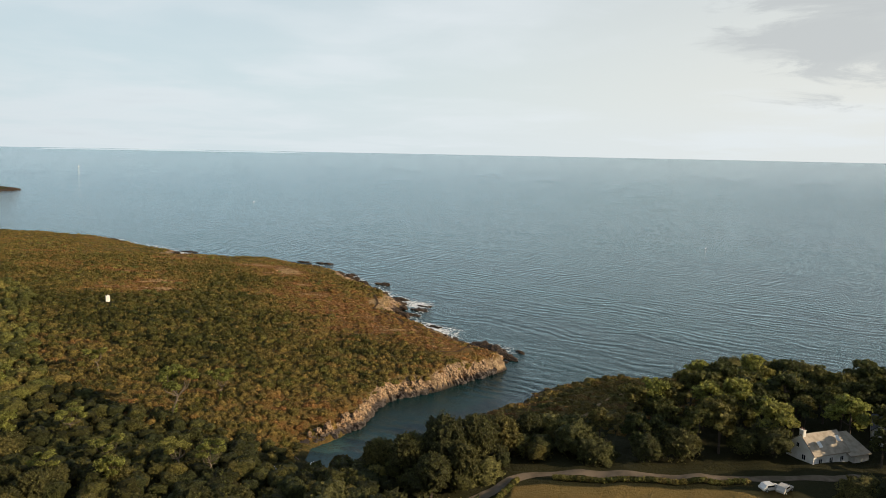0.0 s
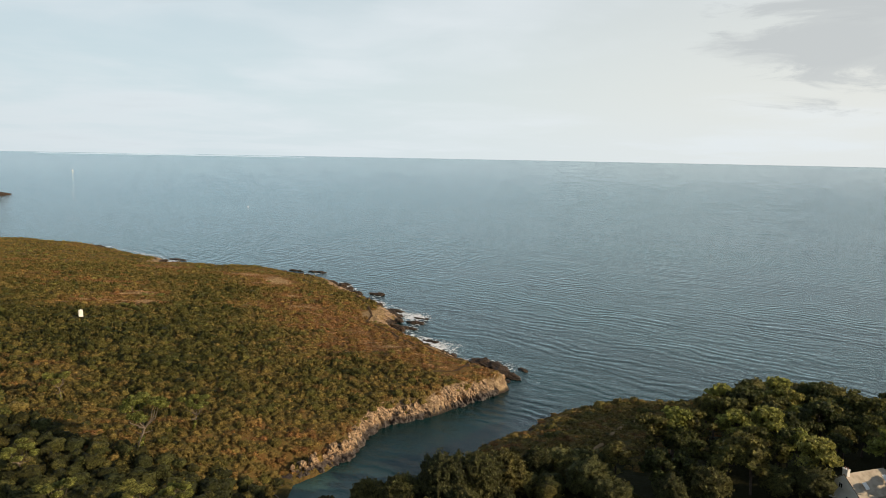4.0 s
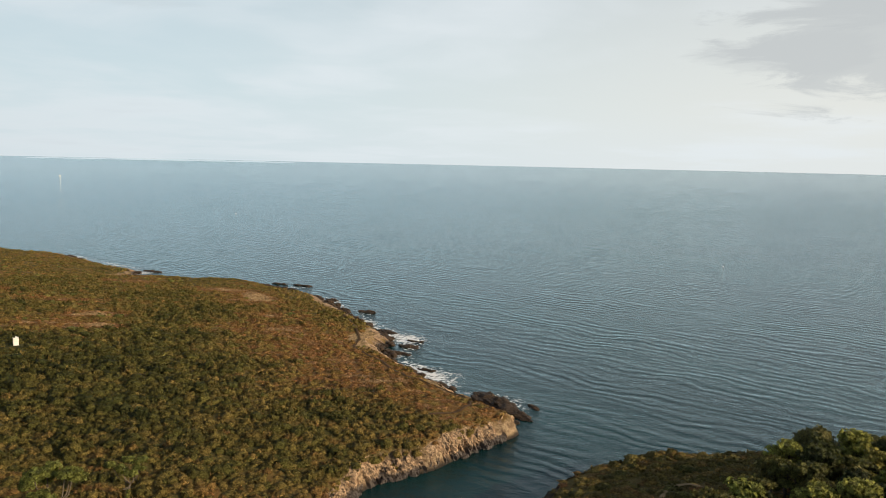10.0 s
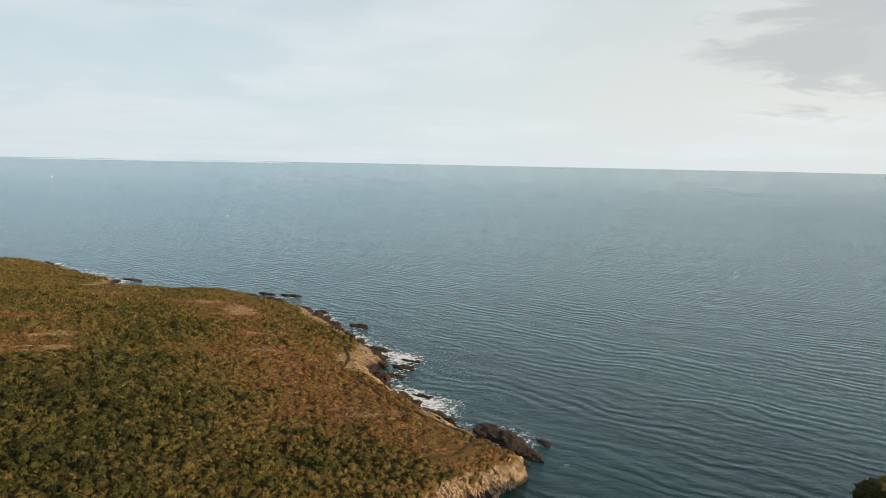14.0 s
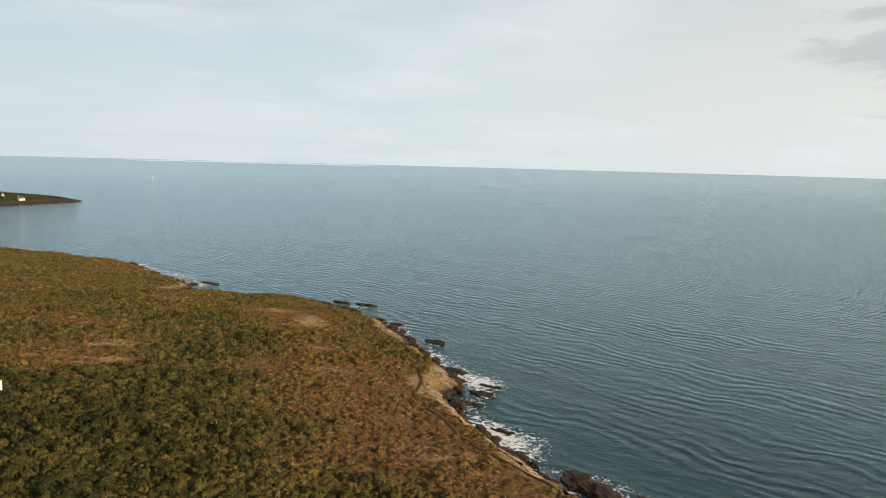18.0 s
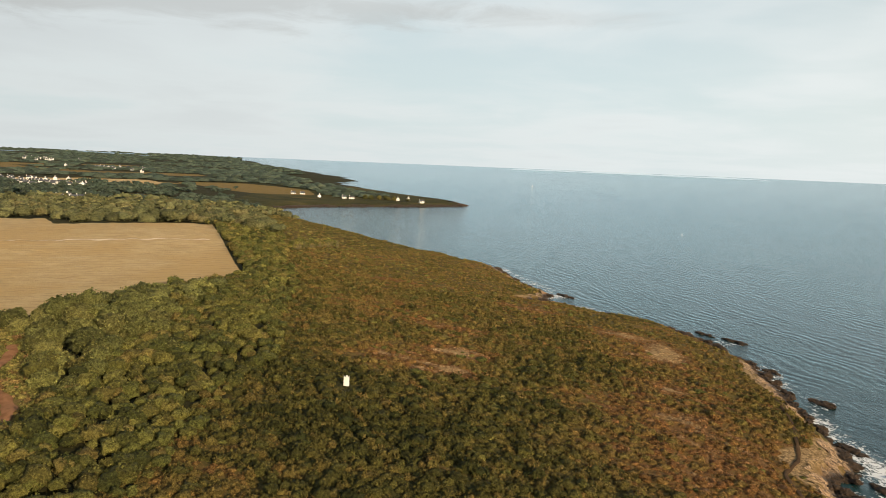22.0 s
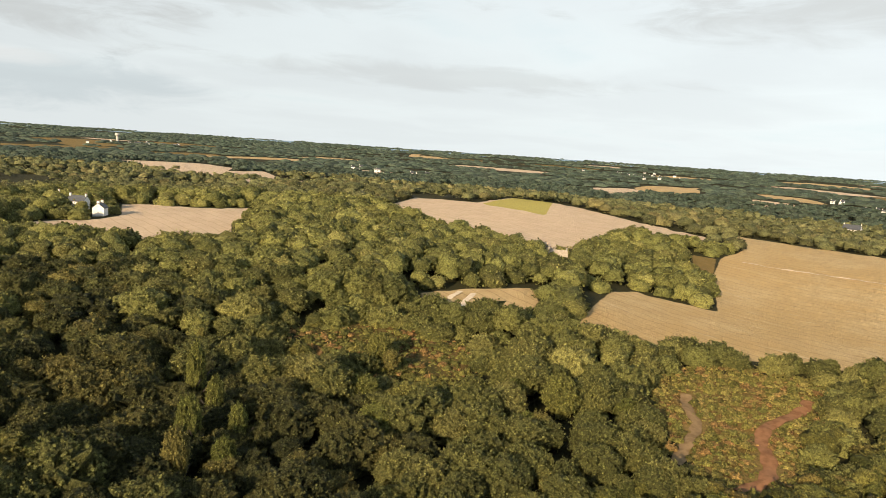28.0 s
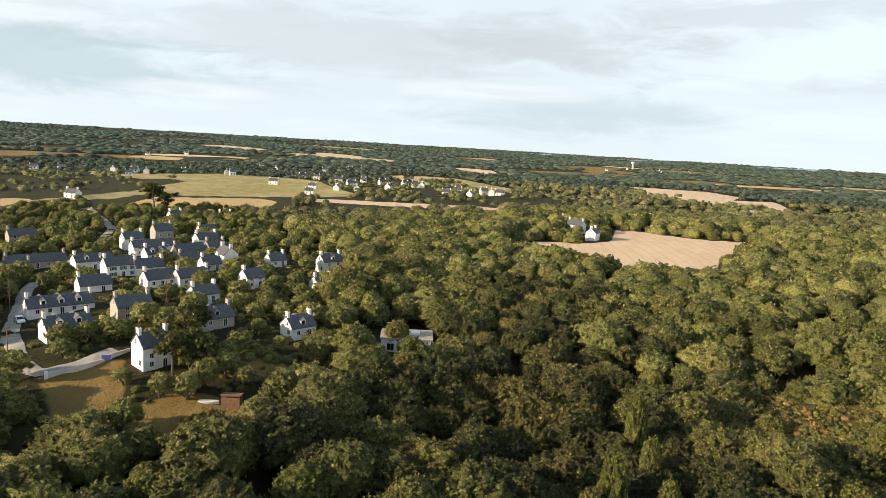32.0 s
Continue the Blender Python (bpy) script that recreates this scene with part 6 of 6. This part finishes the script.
for k, (x, y, l, w, e, t) in enumerate(VILLAGE):
    stone = k in (9, 12, 13, 16, 19, 20, 21)
    low = e < 3.2
    house(x, y, l, w, e, t, hr_, ("low grey stone" if stone else "low white" if low else "tall white") + " village house with a slate roof", "village houses", wall=M_STONE if stone else M_WHITE,
          detail=1, dormers=2 if k in (1, 8) else 0, chimneys=(2, 1, 2)[k % 3], shutters=M_SHUTTER if k == 2 else None)
for x, y, l, w, e, t in PINK_HOUSES:
    house(x, y, l, w, e, t, hr_, "white house with grey roof beside a straw field", "field-side houses", detail=1, chimneys=2)
for k, (x, y, l, w, e, t) in enumerate(FARM_HOUSES[:2]):
    house(x, y, l, w, e, t, hr_, "pale farmhouse half hidden in trees", "farm houses", detail=1, wall=M_STONE, roof=M_SLATE if k else M_OLDROOF)
# hamlets in the distance
for hx_, hy_, ax_, ay_, n, t in HAMLETS:
    for _ in range(n):
        x, y = hx_ + hr_.gauss(0, 0.55) * ax_, hy_ + hr_.gauss(0, 0.55) * ay_
        if not inside(np.array([x]), np.array([y]), LAND)[0] or segment_distance(np.array([x]), np.array([y]), SHORE)[0] < 25:
            continue
        house(x, y, hr_.uniform(8.5, 11.5), hr_.uniform(6.5, 8), hr_.uniform(3.2, 4.6), t + hr_.choice((0, 0, 90)) + hr_.uniform(-12, 12), hr_, "distant white house with a grey roof", "distant houses", detail=0, chimneys=1, sink=-0.6)
# the hamlet inland, house by house
for x, y in ((-436, -666), (-428, -609), (-428, -554), (-340, -440), (-353, -417), (-402, -478), (-370, -410), (-463, -558), (-466, -521), (-417, -430), (-479, -494), (-469, -459), (-473, -452), (-425, -345), (-467, -382), (-444, -335), (-480, -359), (-477, -344), (-491, -348), (-638, -905), (-554, -834), (-328, -501), (-300, -364), (-121, -314), (-246, -709), (-390, -1240), (-491, -1340), (-308, -733), (-220, -1393)):
    house(x, y, hr_.uniform(8.5, 13), hr_.uniform(6.5, 7.5), hr_.uniform(3.0, 4.8), 140 + hr_.choice((0, 0, 90, 30)) + hr_.uniform(-15, 15), hr_, "white house with a grey slate roof in a farming hamlet", "hamlet houses", detail=1, chimneys=2)
# houses and pines on the western spit
for x, y in ((-872, 950), (-837, 974), (-830, 985), (-775, 1041), (-765, 1057), (-729, 1049), (-934, 947), (-925, 960)):
    house(x, y, hr_.uniform(8.5, 12), 7, hr_.uniform(2.8, 3.8), 60 + hr_.choice((0, 90)) + hr_.uniform(-15, 15), hr_, "white house with a slate roof on the western spit", "spit houses", detail=1, chimneys=1)
for x, y, w in ((-864, 1003, 4), (-818, 1006, 5), (-812, 1014, 4.4), (-805, 1027, 4), (-798, 1036, 4.6), (-785, 1028, 3.6), (-779, 1036, 4.4), (-756, 1046, 3.4)):
    broad_tree("windbreak_tree", x, y, w, w * 1.5, "dark low tree sheltering houses on the spit", "spit trees", prng, DARK_KINDS)
house(-735, 384, 20, 13, 7, 60, hr_, "large white house at the edge of a field", "distant houses", detail=1)

# the cottage by the sea with a weathered roof and its neighbour
cot = house(82, 143, 13, 10, 3.0, 18, hr_, "white gabled cottage with a weathered brown roof among pines", "seaside houses", roof=M_OLDROOF, detail=2, chimneys=1)
bm = bmesh.new()
box(bm, 5.5, 9.5, -4.6, 1.5, -1.2, 1.9)
part("lean_to", bm, M_WHITE, cot)
bm = bmesh.new()
v = [bm.verts.new(c) for c in ((4.0, -5.0, 2.0), (9.8, -5.0, 2.0), (9.8, 1.8, 4.4), (4.0, 1.8, 4.4), (4.0, -5.0, 2.2), (9.8, -5.0, 2.2), (9.8, 1.8, 4.6), (4.0, 1.8, 4.6))]
for f in ((3, 2, 1, 0), (4, 5, 6, 7), (0, 1, 5, 4), (1, 2, 6, 5), (2, 3, 7, 6), (3, 0, 4, 7)):
    bm.faces.new([v[i] for i in f])
part("lean_to_roof", bm, M_OLDROOF, cot)
for sx, sz in ((-2.5, 0.35), (3.0, 0.5)):
    bm = bmesh.new()
    y0 = -4.25 * (1 - sz)
    zz = 3.0 + 3.7 * sz
    q = [bm.verts.new((sx + a, y0 + b, zz + 0.35 + b * 0.88)) for a, b in ((-0.45, -0.5), (0.45, -0.5), (0.45, 0.5), (-0.45, 0.5))]
    q2 = [bm.verts.new(p.co + Vector((0, -0.05, 0.10))) for p in q]
    bm.faces.new(q2)
    for i in range(4):
        bm.faces.new((q[i], q[(i + 1) % 4], q2[(i + 1) % 4], q2[i]))
    part("skylight", bm, M_PAINT, cot, "pale roof window")
house(104, 153, 14, 9.5, 3.8, 60, hr_, "white house with a slate roof behind pines", "seaside houses", detail=2)

# the flat-roofed house in the wood
z = height(-144, 14)
flat_house = thing("house", pose(-144, 14, z, 0, 0, -35), "low house with a grey flat roof among trees", "house", "village houses")
bm = bmesh.new()
box(bm, -6, 6, -4, 4, -1.2, 3.6)
part("wall", bm, M_WHITE, flat_house)
bm = bmesh.new()
box(bm, -6.4, 6.4, -4.4, 4.4, 3.62, 3.95)
part("roof", bm, M_STONE, flat_house)
bm = bmesh.new()
box(bm, -3.2, 0.4, -1.6, 0.6, 3.96, 4.35)
part("skylight", bm, M_PAINT, flat_house, "white framed rooflight")
for x in (-3.6, 0.2, 3.8):
    window(flat_house, x, -4.005, 0.7, 1.8, 1.9, 0)
    window(flat_house, x, 4.005, 0.7, 1.8, 1.9, 180)

# clipped hedges by the coast road
for line in ([(24, 134.5), (38, 132.5), (50, 130.8), (62, 129.8)], [(16, 134), (12, 127), (9, 118)]):
    x, y, s_ = along(line, 0.8)
    v, f, t = scatter(SCRUB, prng, x, y, land_height(x, y) + 0.5, np.full(len(x), 0.8), np.full(len(x), 1.1))
    tagged(new("hedge", mesh_of("hedge", v, f, M_SCRUB, False, tint=t)), "clipped green hedge between road and meadow", "hedge")

# ---- things ----
# the white daymark on the heath
z = height(-125, 253)
mark = thing("daymark", Matrix.Translation((-124.5, 252.5, z)) @ pose(0, 0, 0, 0, 0, 40) @ Matrix.Diagonal((0.56, 0.56, 0.86, 1)), "small white walled daymark on the heath", "daymark")
bm = bmesh.new()
box(bm, -1.25, 1.25, -0.9, -0.6, -0.5, 2.6)
part("front_wall", bm, M_WHITE, mark)
for s in (-1, 1):
    bm = bmesh.new()
    box(bm, s * 1.1 - 0.15, s * 1.1 + 0.15, -0.6, 0.9, -0.5, 2.6)
    part("side_wall", bm, M_WHITE, mark)
bm = bmesh.new()
box(bm, -0.95, 0.95, 0.6, 0.9, -0.5, 2.4)
part("back_wall", bm, M_WHITE, mark)
bm = bmesh.new()
tube(bm, [(0.1, 0, -0.4), (0.1, 0, 2.9)], [0.5, 0.4], 10)
part("pillar", bm, M_WHITE, mark)

# low white wall with a blue gate beside the lane
wall_line = [(-67.5, 4.2), (-72.5, 3.6), (-78.5, 1.2), (-83.5, -1.4)]
garden_wall = thing("garden_wall", pose(0, 0, 0), "low pale wall with a white pillar along the lane", "wall")
for (ax, ay), (bx, by) in zip(wall_line[:-1], wall_line[1:]):
    bm = bmesh.new()
    l = math.hypot(bx - ax, by - ay)
    box(bm, 0, l, -0.12, 0.12, -0.6, 1.0)
    box(bm, 0, l, -0.17, 0.17, 1.004, 1.09)
    ob = part("panel", bm, M_GREYCON, garden_wall)
    ob.matrix_basis = pose(ax, ay, min(height(ax, ay), height(bx, by)) + 0.1, 0, 0, math.degrees(math.atan2(by - ay, bx - ax)))
bm = bmesh.new()
box(bm, -0.3, 0.3, -0.3, 0.3, -0.6, 1.5)
part("pillar", bm, M_WHITE, garden_wall).matrix_basis = pose(-67.2, 4.3, height(-67.2, 4.3))
bm = bmesh.new()
box(bm, -0.9, 0.9, -0.05, 0.05, 0.1, 1.3)
part("gate", bm, M_BLUE, garden_wall, "blue painted gate").matrix_basis = pose(-78.4, 1.6, height(-78.4, 1.6) + 0.1, 0, 0, -20)


def car(x, y, turn, label, paint):
    ob = thing("car", pose(x, y, height(x, y) + 0.25, 0, 0, turn), label, "car", "parked cars")
    bm = bmesh.new()
    prof = [(-2.0, 0.35), (-2.05, 0.75), (-1.75, 0.92), (-1.35, 1.42), (0.35, 1.46), (1.05, 0.95), (1.95, 0.8), (2.05, 0.4)]
    a = [bm.verts.new((px_, -0.82, pz)) for px_, pz in prof]
    c = [bm.verts.new((px_, 0.82, pz)) for px_, pz in prof]
    bm.faces.new(a)
    bm.faces.new(c[::-1])
    for i in range(len(prof)):
        k = (i + 1) % len(prof)
        bm.faces.new((a[k], a[i], c[i], c[k]))
    body = part("body", bm, paint, ob)
    bm = bmesh.new()
    box(bm, -1.2, 0.3, -0.835, 0.835, 0.98, 1.34)
    part("side_window", bm, M_GLASS, body)
    bm = bmesh.new()
    v = [bm.verts.new(q) for q in ((0.46, -0.7, 1.41), (1.04, -0.74, 0.99), (1.04, 0.74, 0.99), (0.46, 0.7, 1.41))]
    v2 = [bm.verts.new(q.co + Vector((0.03, 0, 0.04))) for q in v]
    bm.faces.new(v2)
    for i in range(4):
        bm.faces.new((v[i], v[(i + 1) % 4], v2[(i + 1) % 4], v2[i]))
    part("windscreen", bm, M_GLASS, body)
    for wx_ in (-1.25, 1.25):
        for wy_ in (-0.8, 0.8):
            bm = bmesh.new()
            tube(bm, [(wx_, wy_ - 0.1, 0.31), (wx_, wy_ + 0.1, 0.31)], [0.31, 0.31], 12)
            wheel = part("wheel", bm, M_RUBBER, ob)
            bm = bmesh.new()
            s_ = 1 if wy_ > 0 else -1
            tube(bm, [(wx_, wy_ + s_ * 0.09, 0.31), (wx_, wy_ + s_ * 0.115, 0.31)], [0.19, 0.17], 10)
            part("rim", bm, M_GREYCON, wheel)
    return ob


car(-66.8, -36.5, 96, "white car parked on the verge of the lane", M_PAINT)
car(64.3, 126.7, 12, "white car parked under trees by the coast road", M_PAINT)
car(66.6, 125.7, 40, "pale van roofed car parked under trees", M_GREYCON)

# wooden poles along the lane
for x, y in ((-66, -50), (-88, -29), (-121, -28), (-99, -31), (-62, -8)):
    pole = thing("utility_pole", pose(x, y, height(x, y)), "tall grey wooden utility pole in the village", "pole", "utility poles")
    bm = bmesh.new()
    tube(bm, [(0, 0, -0.8), (0, 0, 8.2)], [0.14, 0.09], 8)
    part("post", bm, M_WOOD, pole)
    bm = bmesh.new()
    box(bm, -0.6, 0.6, -0.05, 0.05, 7.6, 7.72)
    part("crossbar", bm, M_WOOD, pole)

# bean rows in the vegetable garden
for k in range(4):
    frame_ = thing("bean_row", pose(-84.5 - 1.9 * k, 31.5 - 0.4 * k, height(-84.5 - 1.9 * k, 31.5), 0, 0, 55), "yellowing row of plants on stakes in a vegetable garden", "plants", "bean rows")
    v, f = crown(900 + k, 8, 90, 0.09, tall=0.35, flat=True, core=BALL2)
    share("leaves", mesh_of("leaves", v * [2.4, 0.35, 1.6] + [0, 0, 0.4], f, M_BRACKEN, False, tint=np.full(len(v), 0.55)), frame_)
    bm = bmesh.new()
    for u_ in (-2, -0.7, 0.7, 2):
        tube(bm, [(u_, 0, -0.3), (u_, 0, 1.5)], [0.03, 0.025], 5)
    part("stakes", bm, M_WOOD, frame_)

# garden shed, dinghy
z = height(-95, 30)
shed = thing("garden_shed", pose(-94.8, 28.8, z, 0, 0, -35), "brown timber garden shed at the wood's edge", "shed")
bm = bmesh.new()
box(bm, -1.7, 1.7, -1.2, 1.2, -0.3, 2.0)
part("wall", bm, M_WOOD, shed)
bm = bmesh.new()
v = box(bm, -1.9, 1.9, -1.4, 1.4, 2.03, 2.15)
for i in (2, 3, 6, 7):
    v[i].co.z += 0.35
part("roof", bm, M_WOOD, shed)
bm = bmesh.new()
box(bm, -0.4, 0.4, -1.24, -1.21, 0.0, 1.8)
part("door", bm, M_WOOD, shed)


def boat(x, y, z, turn, label, sails=False, size=1.0):
    ob = thing("sailing_boat" if sails else "dinghy", pose(x, y, z, 0, 0, turn), label, "boat")
    bm = bmesh.new()
    rings = []
    for u, w, h in ((-2.0, 0.55, 0.55), (-1, 0.75, 0.55), (0, 0.8, 0.55), (1, 0.6, 0.6), (1.9, 0.05, 0.72)):
        rings.append([bm.verts.new((u * size, a * w * size, (b * h) * size)) for a, b in ((-1, 1), (-0.75, 0.25), (0, 0), (0.75, 0.25), (1, 1))])
    for a, b in zip(rings[:-1], rings[1:]):
        for i in range(4):
            bm.faces.new((a[i], b[i], b[i + 1], a[i + 1]))
    bm.faces.new(rings[0])
    for a, b in zip(rings[:-1], rings[1:]):
        bm.faces.new((a[4], b[4], b[0], a[0]))
    part("hull", bm, M_PAINT, ob)
    if sails:
        bm = bmesh.new()
        tube(bm, [(0.3 * size, 0, 0.3 * size), (0.3 * size, 0, 5.2 * size)], [0.07 * size, 0.04 * size], 6)
        part("mast", bm, M_PAINT, ob)
        bm = bmesh.new()
        for pts in (((0.2, 0, 0.9), (-1.7, 0.25, 0.9), (0.2, 0.05, 5.0)), ((0.45, 0, 0.7), (1.8, 0.15, 0.7), (0.42, 0.05, 4.4))):
            a = [bm.verts.new(Vector(p) * size) for p in pts]
            b = [bm.verts.new(q.co + Vector((0, 0.04, 0))) for q in a]
            for q in [a, b[::-1]] + [[a[i], b[i], b[(i + 1) % 3], a[(i + 1) % 3]] for i in range(3)]:
                bm.faces.new(q)
        part("sail", bm, M_PAINT, ob)
    return ob


boat(-91.3, 26.3, height(-91.3, 26.3) + 0.1, 145, "white dinghy laid up in a garden")
boat(-1080, 2055, float(swell_up(-1080, 2055)), 40, "white sailing boat far out at sea", True, 1.1)
boat(-267, 974, 0, 20, "small dark boat on open water", False, 0.6)
boat(216, 565, 0, 70, "small boat on the evening sea", False, 0.6)

for x, y, turn in ((-35.8, 145.8, 25), (-30.3, 156.3, 70)):
    boat(x, y, height(x, y) + 0.15, turn, "pale rowing boat hauled out behind the beach", False, 0.75)

# water tower on the skyline
tx, ty = -1894, -1296
tz = height(tx, ty)
tower = thing("water_tower", pose(tx, ty, tz) @ Matrix.Scale(0.75, 4), "pale concrete water tower on the skyline", "tower")
bm = bmesh.new()
tube(bm, [(0, 0, -2), (0, 0, 10), (0, 0, 26)], [5.5, 4.5, 4.5], 16)
part("shaft", bm, M_GREYCON, tower)
bm = bmesh.new()
tube(bm, [(0, 0, 25.5), (0, 0, 30), (0, 0, 37), (0, 0, 38)], [4.6, 9, 9, 8], 20)
part("tank", bm, M_GREYCON, tower)

# low island on the sea horizon, a glowing strip coloured like haze
bm = bmesh.new()
cols = []
for k in range(41):
    a = radians(-31 + 20 * k / 40)
    r_ = 3300 / max(abs(math.sin(a)), abs(math.cos(a))) * 0.985
    x, y = MIDDLE[0] + r_ * math.sin(a), MIDDLE[1] + r_ * math.cos(a)
    base = float(swell_up(x, y))
    h = 9 * math.sin(math.pi * k / 40) ** 0.5 * (0.75 + 0.25 * math.sin(k * 0.7) * math.sin(k * 0.31 + 1))
    cols.append([bm.verts.new((x, y, base - 3)), bm.verts.new((x, y, base + h)), bm.verts.new((x * 1.008, y * 1.008, base + h)), bm.verts.new((x * 1.008, y * 1.008, base - 3))])
for p_, q_ in zip(cols[:-1], cols[1:]):
    for i in range(3):
        bm.faces.new((p_[i], q_[i], q_[i + 1], p_[i + 1]))
island = part("backdrop", bm, M_HAZE)
tagged(island, "low hazy island on the sea horizon", "island", kind="structure")
